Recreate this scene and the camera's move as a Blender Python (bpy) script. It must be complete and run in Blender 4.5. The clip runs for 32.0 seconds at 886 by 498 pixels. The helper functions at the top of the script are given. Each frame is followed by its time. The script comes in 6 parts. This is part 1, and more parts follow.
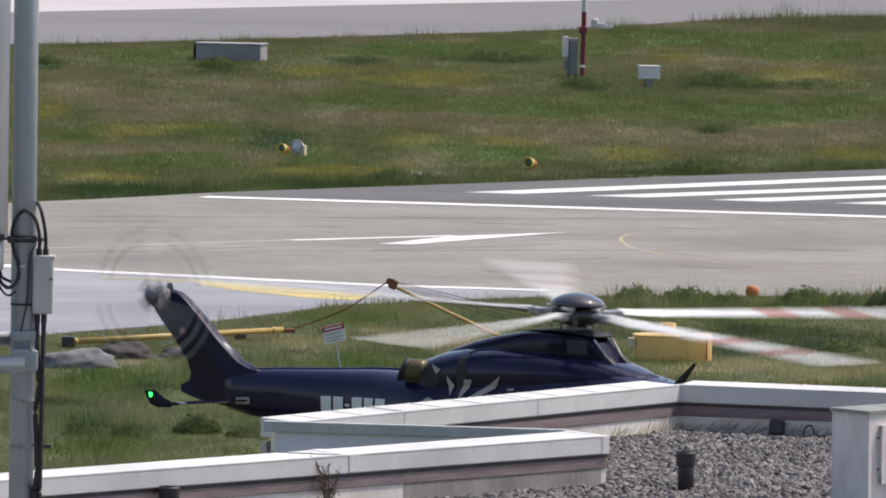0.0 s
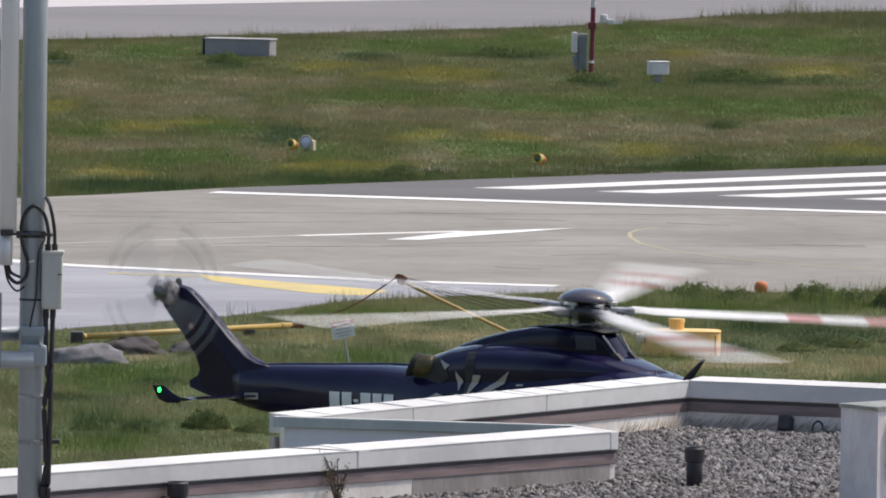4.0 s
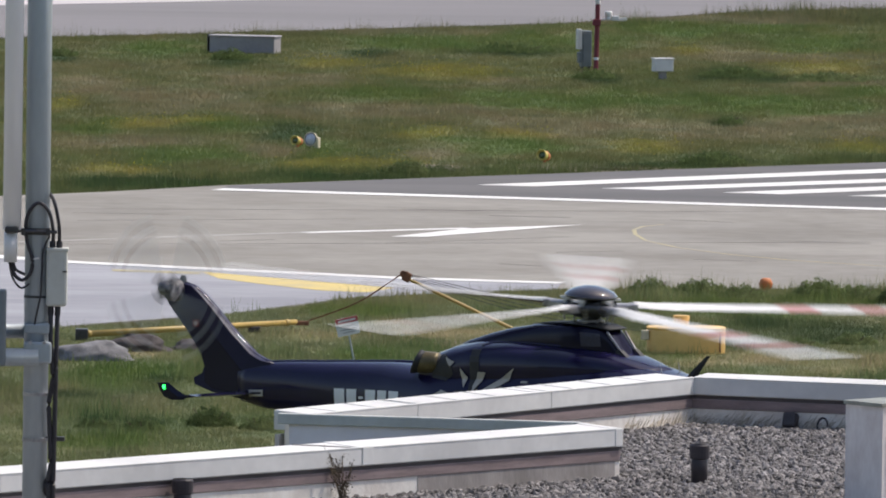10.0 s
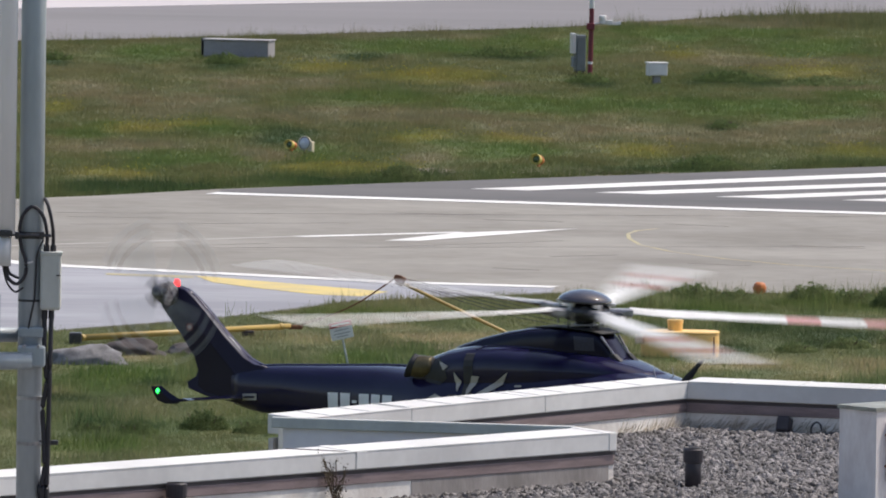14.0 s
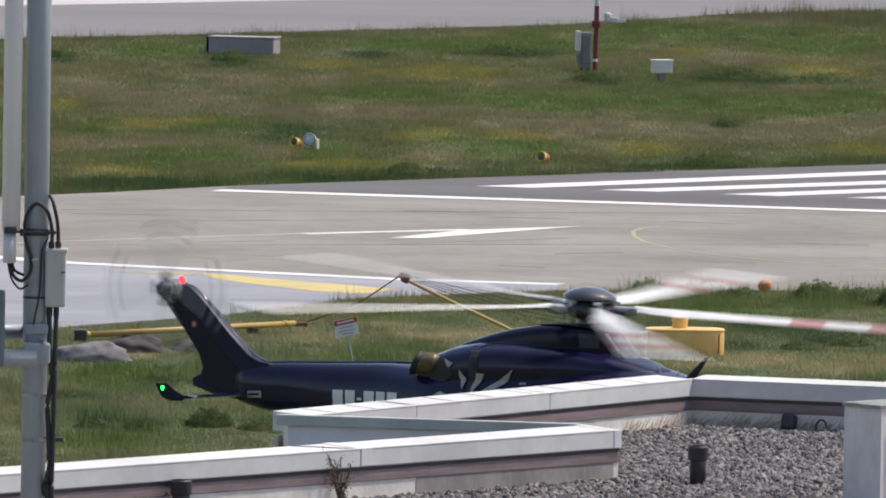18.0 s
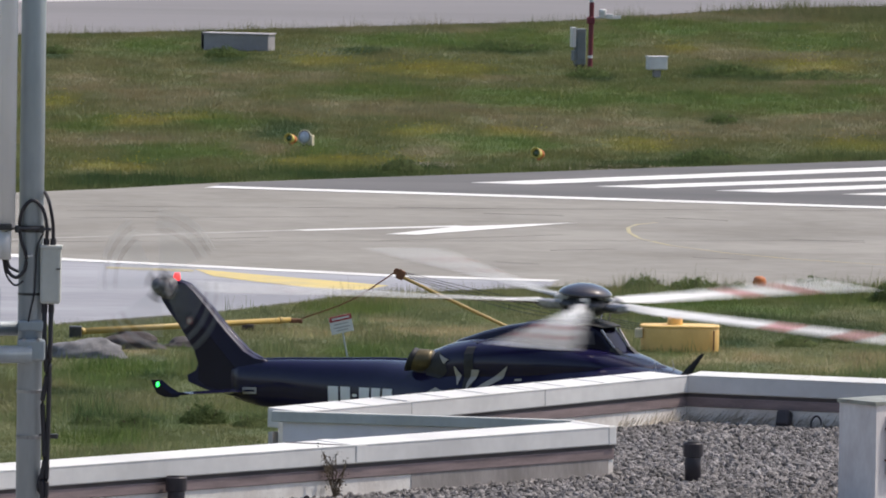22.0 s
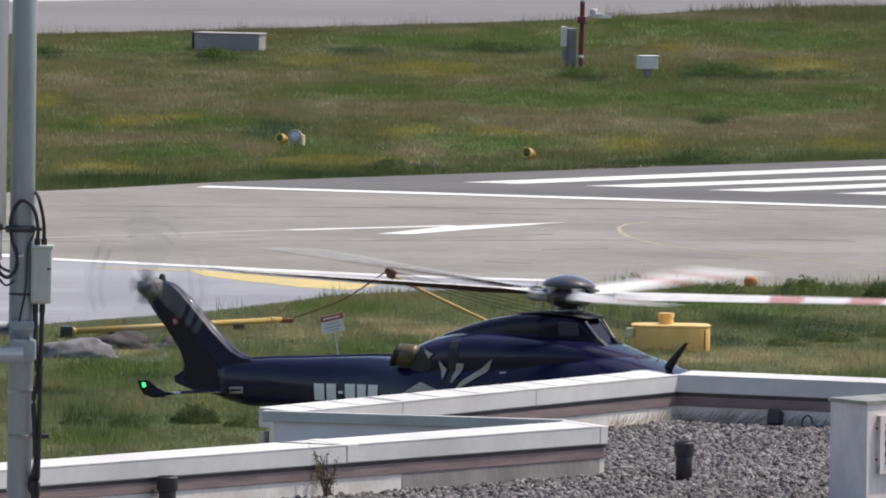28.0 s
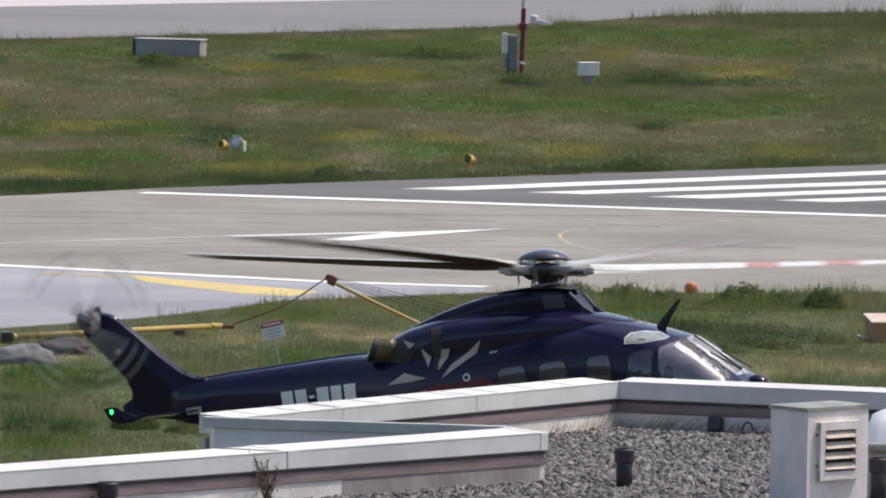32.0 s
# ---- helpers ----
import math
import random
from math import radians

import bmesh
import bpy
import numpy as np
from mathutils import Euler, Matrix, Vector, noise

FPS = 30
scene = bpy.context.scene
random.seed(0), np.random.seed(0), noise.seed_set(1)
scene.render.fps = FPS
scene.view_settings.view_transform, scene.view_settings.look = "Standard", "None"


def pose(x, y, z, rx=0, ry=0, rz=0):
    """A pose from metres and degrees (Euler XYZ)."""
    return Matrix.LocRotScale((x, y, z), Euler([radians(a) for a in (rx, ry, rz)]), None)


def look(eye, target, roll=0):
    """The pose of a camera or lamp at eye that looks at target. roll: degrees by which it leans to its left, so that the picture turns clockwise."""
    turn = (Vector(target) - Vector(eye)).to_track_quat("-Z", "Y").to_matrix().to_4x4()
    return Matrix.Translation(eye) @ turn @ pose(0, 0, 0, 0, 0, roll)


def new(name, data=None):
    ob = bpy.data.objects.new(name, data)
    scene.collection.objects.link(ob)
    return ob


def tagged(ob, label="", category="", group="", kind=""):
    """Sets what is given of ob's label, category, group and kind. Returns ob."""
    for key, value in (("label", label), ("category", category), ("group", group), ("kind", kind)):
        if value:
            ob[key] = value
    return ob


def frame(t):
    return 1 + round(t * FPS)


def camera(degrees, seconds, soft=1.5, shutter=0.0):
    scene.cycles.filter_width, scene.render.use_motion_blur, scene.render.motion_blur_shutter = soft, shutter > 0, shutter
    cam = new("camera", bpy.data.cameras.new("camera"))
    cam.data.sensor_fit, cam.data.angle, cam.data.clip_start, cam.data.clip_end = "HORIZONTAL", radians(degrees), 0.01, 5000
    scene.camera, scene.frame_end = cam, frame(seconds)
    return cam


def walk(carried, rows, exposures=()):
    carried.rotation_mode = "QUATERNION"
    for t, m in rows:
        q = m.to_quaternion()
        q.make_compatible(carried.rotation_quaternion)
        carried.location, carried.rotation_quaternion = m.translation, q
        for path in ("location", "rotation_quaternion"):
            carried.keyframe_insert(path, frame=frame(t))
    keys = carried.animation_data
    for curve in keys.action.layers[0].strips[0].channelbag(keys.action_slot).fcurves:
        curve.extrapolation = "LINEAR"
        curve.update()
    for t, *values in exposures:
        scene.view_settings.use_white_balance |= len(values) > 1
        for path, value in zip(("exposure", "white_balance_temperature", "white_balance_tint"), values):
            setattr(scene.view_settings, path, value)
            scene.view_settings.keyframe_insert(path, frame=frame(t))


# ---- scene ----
EXPO = -0.22
EYE = Vector((0, 0, 19))
cam = camera(3.4546, 32.0, soft=1.9, shutter=0.7)
# seconds, turn to the left, tilt up, lean to the left, in degrees
PATH = [
    (0, -0.0695, -3.2101, 0.75), (0.5, -0.0469, -3.2173, 0.77), (1, -0.0574, -3.2314, 0.85), (1.5, -0.0560, -3.2390, 0.76), (2, -0.0559, -3.2445, 0.87),
    (2.5, -0.0533, -3.2391, 0.79), (3, -0.0481, -3.2314, 0.82), (3.5, -0.0374, -3.2275, 0.79), (5.5, -0.0243, -3.2313, 0.80), (6, -0.0258, -3.2322, 0.79),
    (6.5, -0.0188, -3.2282, 0.86), (7, -0.0035, -3.2252, 0.79), (7.5, 0.0067, -3.2270, 0.76), (8, 0.0068, -3.2311, 0.80), (8.5, 0.0086, -3.2326, 0.77),
    (9, -0.0000, -3.2382, 0.80), (9.5, -0.0068, -3.2381, 0.80), (10, -0.0167, -3.2400, 0.76), (10.5, -0.0240, -3.2378, 0.79), (11, -0.0102, -3.2380, 0.80),
    (11.5, -0.0180, -3.2412, 0.77), (12, -0.0129, -3.2431, 0.79), (12.5, -0.0231, -3.2438, 0.80), (13, -0.0354, -3.2398, 0.85), (13.5, -0.0474, -3.2352, 0.80),
    (14, -0.0404, -3.2240, 0.80), (14.5, -0.0258, -3.2264, 0.74), (16.5, -0.0051, -3.2317, 0.82), (17, -0.0174, -3.2357, 0.82), (17.5, -0.0237, -3.2344, 0.80),
    (18, -0.0212, -3.2348, 0.84), (18.5, -0.0227, -3.2416, 0.82), (19, -0.0243, -3.2472, 0.81), (19.5, -0.0273, -3.2479, 0.80), (20, -0.0280, -3.2490, 0.80),
    (20.5, -0.0349, -3.2524, 0.87), (21, -0.0464, -3.2514, 0.81), (21.5, -0.0476, -3.2498, 0.80), (22, -0.0409, -3.2481, 0.83), (22.5, -0.0372, -3.2490, 0.81),
    (23, -0.0410, -3.2511, 0.79), (23.5, -0.0428, -3.2526, 0.73), (24, -0.0571, -3.2539, 0.80), (24.5, -0.0658, -3.2544, 0.83), (25, -0.0483, -3.2502, 0.79),
    (25.5, -0.0428, -3.2494, 0.77), (27.5, -0.0614, -3.2541, 0.80), (28, -0.0764, -3.2492, 0.78), (28.5, -0.0746, -3.2438, 0.76), (29, -0.0745, -3.2430, 0.81),
    (29.5, -0.0791, -3.2407, 0.86), (30, -0.0867, -3.2424, 0.86), (30.5, -0.0926, -3.2405, 0.86), (31, -0.1777, -3.2386, 0.93), (31.5, -0.2529, -3.2346, 0.84),
    (32, -0.3078, -3.2210, 0.88),
]


def aim(yaw, pitch, roll):
    y, p = radians(yaw), radians(pitch)
    return look(EYE, EYE + 100 * Vector((-math.sin(y) * math.cos(p), math.cos(y) * math.cos(p), math.sin(p))), roll)


walk(cam, [(t, aim(y, p, r)) for t, y, p, r in PATH], exposures=[(0, EXPO, 6780, 11), (32, EXPO, 6780, 11)])

# ---- light ----
SUN_AZ, SUN_EL = radians(63), radians(59)      # clockwise from +y
world = bpy.data.worlds.new("sky")
scene.world = world
world.use_nodes = True
wn = world.node_tree
sky = wn.nodes.new("ShaderNodeTexSky")
sky.sky_type, sky.sun_disc = "NISHITA", False
sky.sun_elevation, sky.sun_rotation = SUN_EL, SUN_AZ
sky.dust_density = 2.0
wn.links.new(sky.outputs[0], wn.nodes["Background"].inputs[0])
wn.nodes["Background"].inputs[1].default_value = 0.19
lamp = bpy.data.lights.new("sun", "SUN")
lamp.energy, lamp.angle, lamp.color = 4.2, radians(0.6), (1.0, 0.95, 0.88)
sun = new("sun", lamp)
sun_dir = Vector((math.sin(SUN_AZ) * math.cos(SUN_EL), math.cos(SUN_AZ) * math.cos(SUN_EL), math.sin(SUN_EL)))
sun.matrix_world = look(sun_dir * 100, (0, 0, 0))


# ---- materials ----
def mat(name, c1, c2=None, rough=0.6, metal=0.0, scale=4.0, stretch=(1, 1, 1), bump=0.0, bump_scale=40.0, coat=0.0, island=0.0, emit=0.0, piece=0.0, trans=0.0, spec=0.5):
    """Two tones mixed by coarse and fine noise, with fine relief; island or piece: how far pieces differ in brightness."""
    m = bpy.data.materials.new(name)
    m.use_nodes = True
    n, l = m.node_tree.nodes, m.node_tree.links
    b = n["Principled BSDF"]
    c2 = c2 or tuple(0.8 * x for x in c1)
    co = n.new("ShaderNodeTexCoord")
    mp = n.new("ShaderNodeMapping")
    mp.inputs["Scale"].default_value = stretch
    l.new(co.outputs["Object"], mp.inputs[0])
    big, fine = n.new("ShaderNodeTexNoise"), n.new("ShaderNodeTexNoise")
    big.inputs["Scale"].default_value, fine.inputs["Scale"].default_value = scale, scale * 9
    big.inputs["Detail"].default_value = 5
    for x in (big, fine):
        l.new(mp.outputs[0], x.inputs["Vector"])
    mid = n.new("ShaderNodeMath")
    mid.operation = "MULTIPLY_ADD"
    l.new(fine.outputs["Fac"], mid.inputs[0])
    mid.inputs[1].default_value = 0.35
    l.new(big.outputs["Fac"], mid.inputs[2])
    rng = n.new("ShaderNodeMapRange")
    rng.inputs["From Min"].default_value, rng.inputs["From Max"].default_value = 0.5, 0.85
    l.new(mid.outputs[0], rng.inputs["Value"])
    mix = n.new("ShaderNodeMix")
    mix.data_type = "RGBA"
    mix.inputs["A"].default_value, mix.inputs["B"].default_value = (*c1, 1), (*c2, 1)
    l.new(rng.outputs[0], mix.inputs["Factor"])
    col = mix.outputs["Result"]
    if island or piece:
        hs = n.new("ShaderNodeHueSaturation")
        if island:
            src = n.new("ShaderNodeNewGeometry").outputs["Random Per Island"]
        else:
            src = n.new("ShaderNodeObjectInfo").outputs["Random"]
        r2 = n.new("ShaderNodeMapRange")
        r2.inputs["To Min"].default_value, r2.inputs["To Max"].default_value = 1 - (island or piece), 1 + (island or piece)
        l.new(src, r2.inputs["Value"])
        l.new(r2.outputs[0], hs.inputs["Value"])
        l.new(col, hs.inputs["Color"])
        col = hs.outputs[0]
    l.new(col, b.inputs["Base Color"])
    b.inputs["Roughness"].default_value, b.inputs["Metallic"].default_value = rough, metal
    b.inputs["Coat Weight"].default_value = coat
    b.inputs["Coat Roughness"].default_value = 0.28 if coat < 0.9 else 0.03
    b.inputs["Specular IOR Level"].default_value = spec
    b.inputs["Transmission Weight"].default_value = trans
    if emit:
        l.new(col, b.inputs["Emission Color"])
        b.inputs["Emission Strength"].default_value = emit
    if bump:
        bt, bp = n.new("ShaderNodeTexNoise"), n.new("ShaderNodeBump")
        bt.inputs["Scale"].default_value, bt.inputs["Detail"].default_value = bump_scale, 4
        l.new(mp.outputs[0], bt.inputs["Vector"])
        bp.inputs["Strength"].default_value, bp.inputs["Distance"].default_value = bump, 0.02
        l.new(bt.outputs["Fac"], bp.inputs["Height"])
        l.new(bp.outputs[0], b.inputs["Normal"])
    return m


def ramp_mat(name, stops, scale, stretch, rough=0.9, island=0.3, detail=3.0, grain=3.0, thin=0.0):
    """Broad patches of several tones, broken up by a fine grain; thin: how much light passes through a blade."""
    m = bpy.data.materials.new(name)
    m.use_nodes = True
    n, l = m.node_tree.nodes, m.node_tree.links
    b = n["Principled BSDF"]
    co, mp = n.new("ShaderNodeTexCoord"), n.new("ShaderNodeMapping")
    mp.inputs["Scale"].default_value = stretch
    l.new(co.outputs["Object"], mp.inputs[0])
    t1, t2 = n.new("ShaderNodeTexNoise"), n.new("ShaderNodeTexNoise")
    t1.inputs["Scale"].default_value, t1.inputs["Detail"].default_value, t1.inputs["Roughness"].default_value = scale, detail, 0.55
    t2.inputs["Scale"].default_value, t2.inputs["Detail"].default_value, t2.inputs["Roughness"].default_value = grain, 6, 0.7
    for t in (t1, t2):
        l.new(mp.outputs[0], t.inputs["Vector"])
    ramp = n.new("ShaderNodeValToRGB")
    el = ramp.color_ramp.elements
    while len(el) < len(stops):
        el.new(0.5)
    for e, (p, c) in zip(el, stops):
        e.position, e.color = p, (*c, 1)
    l.new(t1.outputs["Fac"], ramp.inputs[0])
    hs, rnd, r2, r3, mul = (n.new("ShaderNode" + k) for k in ("HueSaturation", "NewGeometry", "MapRange", "MapRange", "Math"))
    r2.inputs["To Min"].default_value, r2.inputs["To Max"].default_value = 1 - island, 1 + island
    l.new(rnd.outputs["Random Per Island"], r2.inputs["Value"])
    r3.inputs["From Min"].default_value, r3.inputs["From Max"].default_value = 0.3, 0.7
    r3.inputs["To Min"].default_value, r3.inputs["To Max"].default_value = 0.84, 1.16
    l.new(t2.outputs["Fac"], r3.inputs["Value"])
    mul.operation = "MULTIPLY"
    l.new(r2.outputs[0], mul.inputs[0])
    l.new(r3.outputs[0], mul.inputs[1])
    l.new(mul.outputs[0], hs.inputs["Value"])
    l.new(ramp.outputs[0], hs.inputs["Color"])
    l.new(hs.outputs[0], b.inputs["Base Color"])
    b.inputs["Roughness"].default_value = rough
    b.inputs["Specular IOR Level"].default_value = 0.15
    if thin:
        tr, mx = n.new("ShaderNodeBsdfTranslucent"), n.new("ShaderNodeMixShader")
        l.new(hs.outputs[0], tr.inputs[0])
        mx.inputs[0].default_value = thin
        l.new(b.outputs[0], mx.inputs[1])
        l.new(tr.outputs[0], mx.inputs[2])
        l.new(mx.outputs[0], n["Material Output"].inputs[0])
    return m


def tone_mat(name, level, island=0.16, thin=0.0):
    """Grass or soil in the tones stored on the sheet, broken up by a fine grain."""
    m = ramp_mat(name, [(0.4, (1, 1, 1)), (0.6, (1, 1, 1))], 1.0, (1, 1, 1), island=island, grain=2.2, thin=thin)
    n, l = m.node_tree.nodes, m.node_tree.links
    src, mul = n.new("ShaderNodeAttribute"), n.new("ShaderNodeVectorMath")
    src.attribute_name = "tone"
    mul.operation = "SCALE"
    mul.inputs["Scale"].default_value = level
    l.new(src.outputs["Color"], mul.inputs[0])
    hs = next(x for x in n if x.bl_idname == "ShaderNodeHueSaturation")
    l.new(mul.outputs[0], hs.inputs["Color"])
    return m


M_GROUND = tone_mat("meadow_soil", 1.05, 0.0)
M_GRASS = tone_mat("grass_blades", 1.45, 0.07, 0.62)
M_FLOWER = ramp_mat("yellow_petal", [(0.4, (0.44, 0.38, 0.04)), (0.6, (0.36, 0.33, 0.06))], 1.0, (1, 1, 1), island=0.25, thin=0.5)
M_BUSH = ramp_mat("bush_leaf", [(0.35, (0.105, 0.150, 0.055)), (0.65, (0.15, 0.19, 0.075))], 2.0, (1, 1, 1), island=0.25, thin=0.5)
M_MIDBUSH = ramp_mat("mid_leaf", [(0.35, (0.095, 0.135, 0.055)), (0.65, (0.13, 0.165, 0.068))], 2.0, (1, 1, 1), island=0.25, thin=0.55)
M_PALEBUSH = ramp_mat("pale_leaf", [(0.35, (0.13, 0.175, 0.07)), (0.65, (0.21, 0.24, 0.11))], 2.0, (1, 1, 1), island=0.25, thin=0.5)
M_CONCRETE = mat("taxiway_concrete", (0.288, 0.270, 0.243), (0.193, 0.178, 0.157), 0.9, scale=0.5, stretch=(0.36, 0.34, 1), bump=0.25, bump_scale=14)
M_ASPHALT = mat("runway_asphalt", (0.138, 0.131, 0.131), (0.099, 0.096, 0.097), 0.9, scale=0.3, stretch=(0.3, 1, 1), bump=0.1, bump_scale=8)
M_BLUEASPH = mat("apron_asphalt", (0.335, 0.335, 0.365), (0.23, 0.23, 0.255), 0.8, scale=0.3, stretch=(0.3, 0.8, 1), bump=0.1, bump_scale=8)
M_FARASPH = mat("far_asphalt", (0.205, 0.193, 0.200), (0.170, 0.160, 0.165), 0.9, scale=0.1, stretch=(0.2, 1, 1))
M_FARCONC = mat("far_concrete", (0.52, 0.48, 0.49), (0.45, 0.42, 0.43), 0.9, scale=0.1)
M_WHITELINE = mat("white_marking", (0.80, 0.79, 0.78), (0.62, 0.60, 0.58), 0.8, scale=0.8, stretch=(0.3, 1, 1))
M_OLDLINE = mat("worn_white_marking", (0.44, 0.42, 0.40), (0.27, 0.25, 0.225), 0.8, scale=0.9, stretch=(0.3, 1, 1))
M_YELLOWLINE = mat("yellow_marking", (0.66, 0.51, 0.17), (0.48, 0.40, 0.22), 0.8, scale=0.8)
M_OLDYELLOW = mat("worn_yellow_marking", (0.44, 0.375, 0.20), (0.33, 0.30, 0.23), 0.8, scale=0.6)
M_JOINT = mat("joint_sealant", (0.19, 0.175, 0.158), None, 0.9, scale=1)
M_SOIL = mat("bare_soil", (0.20, 0.165, 0.12), (0.14, 0.115, 0.08), 0.95, scale=1.2, bump=0.4, bump_scale=10)
M_NAVY = mat("navy_paint", (0.009, 0.0075, 0.036), (0.012, 0.010, 0.045), 0.12, scale=1.5, coat=0.2, spec=0.30)
M_NAVYDARK = mat("navy_cowling", (0.006, 0.005, 0.022), (0.008, 0.007, 0.028), 0.16, scale=1.5, coat=0.08, spec=0.24)
M_NAVYSATIN = mat("navy_satin", (0.010, 0.009, 0.036), (0.013, 0.012, 0.046), 0.42, scale=1.5, spec=0.25)
M_BLACK = mat("black_rubber", (0.018, 0.017, 0.019), (0.03, 0.028, 0.03), 0.6, scale=8)
M_TINT = mat("tinted_windscreen", (0.20, 0.195, 0.22), (0.10, 0.09, 0.12), 0.09, scale=1.2, coat=1.0)
M_TANK = mat("yellow_tank", (0.86, 0.56, 0.20), (0.76, 0.48, 0.16), 0.5, scale=2.5, bump=0.1)
M_BIN = mat("orange_brown_plastic", (0.40, 0.215, 0.115), (0.33, 0.175, 0.095), 0.6, scale=4, bump=0.1)
M_BINLID = mat("faded_lid", (0.66, 0.52, 0.45), (0.55, 0.43, 0.37), 0.6, scale=5)
M_GLASS = mat("dark_glazing", (0.085, 0.078, 0.105), (0.035, 0.03, 0.055), 0.06, scale=2.0, coat=0.95)
# near-white base colour carries the sky glare on the glass
M_PALEGLARE = mat("pale_glare_glazing", (0.74, 0.73, 0.75), (0.52, 0.50, 0.54), 0.08, scale=2.5, coat=1.0)
M_EYEBROW = mat("eyebrow_glazing", (0.40, 0.43, 0.41), (0.22, 0.25, 0.23), 0.08, scale=4, coat=1.0)
M_BLADE = mat("white_blade_paint", (0.80, 0.79, 0.77), (0.66, 0.64, 0.62), 0.4, scale=3)
M_BLADERED = mat("red_blade_band", (0.55, 0.28, 0.26), (0.48, 0.24, 0.22), 0.4, scale=3)
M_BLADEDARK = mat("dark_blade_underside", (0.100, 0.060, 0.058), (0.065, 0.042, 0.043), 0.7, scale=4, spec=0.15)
M_TAILBLADE = mat("grey_tail_blade", (0.88, 0.88, 0.90), (0.78, 0.78, 0.81), 0.5, scale=5)
M_TAILHUB = mat("grey_gearbox", (0.24, 0.235, 0.25), (0.035, 0.03, 0.04), 0.6, 0.0, scale=13)
M_HILL = mat("unseen_slope", (0.035, 0.05, 0.022), (0.06, 0.075, 0.03), 0.95, scale=0.05)
M_TAILBAND = mat("dark_tail_band", (0.07, 0.03, 0.04), None, 0.5, scale=5)
M_STEEL = mat("rotor_steel", (0.52, 0.50, 0.52), (0.26, 0.25, 0.27), 0.35, 0.5, scale=9)
M_DARKSTEEL = mat("dark_steel", (0.09, 0.085, 0.09), (0.05, 0.05, 0.055), 0.4, 0.5, scale=9)
M_DOME = mat("hub_cap_gloss", (0.028, 0.024, 0.032), (0.045, 0.038, 0.048), 0.05, 0.1, scale=3, coat=0.95)
M_GRILLE = mat("intake_screen", (0.045, 0.043, 0.075), (0.025, 0.024, 0.045), 0.35, scale=30)
M_BRONZE = mat("heat_tinted_duct", (0.17, 0.135, 0.07), (0.09, 0.07, 0.035), 0.45, 0.4, scale=5)
M_LEAF = mat("beige_livery", (0.46, 0.42, 0.37), (0.38, 0.35, 0.32), 0.4, scale=4)
M_LETTER = mat("white_livery", (0.84, 0.84, 0.86), (0.76, 0.76, 0.78), 0.4, scale=4)
M_REDSTRIPE = mat("dark_red_band", (0.15, 0.010, 0.03), (0.07, 0.008, 0.025), 0.3, scale=3)
M_FLAG = mat("red_flag_patch", (0.24, 0.025, 0.035), None, 0.5, scale=5)
M_GREENLIGHT = mat("green_lamp", (0.01, 0.85, 0.10), (0.01, 0.75, 0.10), 0.3, scale=5, emit=7)
M_REDLIGHT = mat("red_lamp", (1.0, 0.035, 0.035), (0.9, 0.03, 0.03), 0.3, scale=5, emit=4)
M_ORANGE = mat("orange_paint", (0.62, 0.19, 0.05), (0.52, 0.17, 0.06), 0.5, scale=8)
M_LAMPYELLOW = mat("lamp_yellow", (0.70, 0.58, 0.16), (0.58, 0.46, 0.12), 0.45, scale=8)
M_YELLOW = mat("yellow_paint", (0.46, 0.31, 0.08), (0.38, 0.26, 0.08), 0.5, scale=2.5, bump=0.1)
M_RUST = mat("rusty_steel", (0.24, 0.10, 0.05), (0.14, 0.06, 0.035), 0.8, scale=7, bump=0.3)
M_LENS = mat("lamp_lens", (0.74, 0.76, 0.84), (0.42, 0.45, 0.54), 0.2, scale=7, coat=1.0)
M_GREENLENS = mat("green_lens", (0.03, 0.06, 0.015), (0.10, 0.14, 0.03), 0.2, scale=8, coat=1.0)
M_CREAM = mat("cream_paint", (0.66, 0.58, 0.42), (0.58, 0.50, 0.36), 0.5, scale=6)
M_MASTRED = mat("mast_red", (0.20, 0.03, 0.045), (0.16, 0.026, 0.04), 0.5, scale=5)
M_WHITE = mat("white_paint", (0.76, 0.74, 0.74), (0.66, 0.64, 0.64), 0.5, scale=4)
M_CABINET = mat("grey_cabinet", (0.20, 0.225, 0.24), (0.16, 0.18, 0.195), 0.5, scale=3)
M_BLOCK = mat("cast_concrete", (0.36, 0.34, 0.355), (0.29, 0.275, 0.285), 0.9, scale=1.2, bump=0.2, bump_scale=9)
M_ROCK = mat("grey_boulder", (0.22, 0.215, 0.225), (0.12, 0.115, 0.12), 0.9, scale=2.6, bump=0.5, bump_scale=8)
M_DARKROCK = mat("dark_heap", (0.085, 0.07, 0.07), (0.05, 0.042, 0.042), 0.9, scale=3, bump=0.4)
M_COPING = mat("zinc_coping", (0.75, 0.74, 0.725), (0.62, 0.61, 0.60), 0.5, 0.0, scale=1.5, bump=0.02, bump_scale=6, spec=0.05)
M_RETURN = mat("weathered_coping", (0.62, 0.62, 0.59), (0.48, 0.48, 0.46), 0.6, 0.0, scale=2.2, bump=0.04, bump_scale=6)
# dark tone painted as shade beneath the coping and at its overlap
M_COPINGSHADE = mat("coping_shade", (0.060, 0.050, 0.052), (0.095, 0.080, 0.080), 0.7, scale=5, stretch=(1, 1, 4))
M_TIMBER = mat("weathered_strip", (0.30, 0.228, 0.226), (0.20, 0.152, 0.150), 0.8, scale=3, stretch=(1, 1, 8))
M_RENDER = mat("white_render", (0.88, 0.84, 0.79), (0.68, 0.62, 0.57), 0.9, scale=2.6, bump=0.2, bump_scale=30)
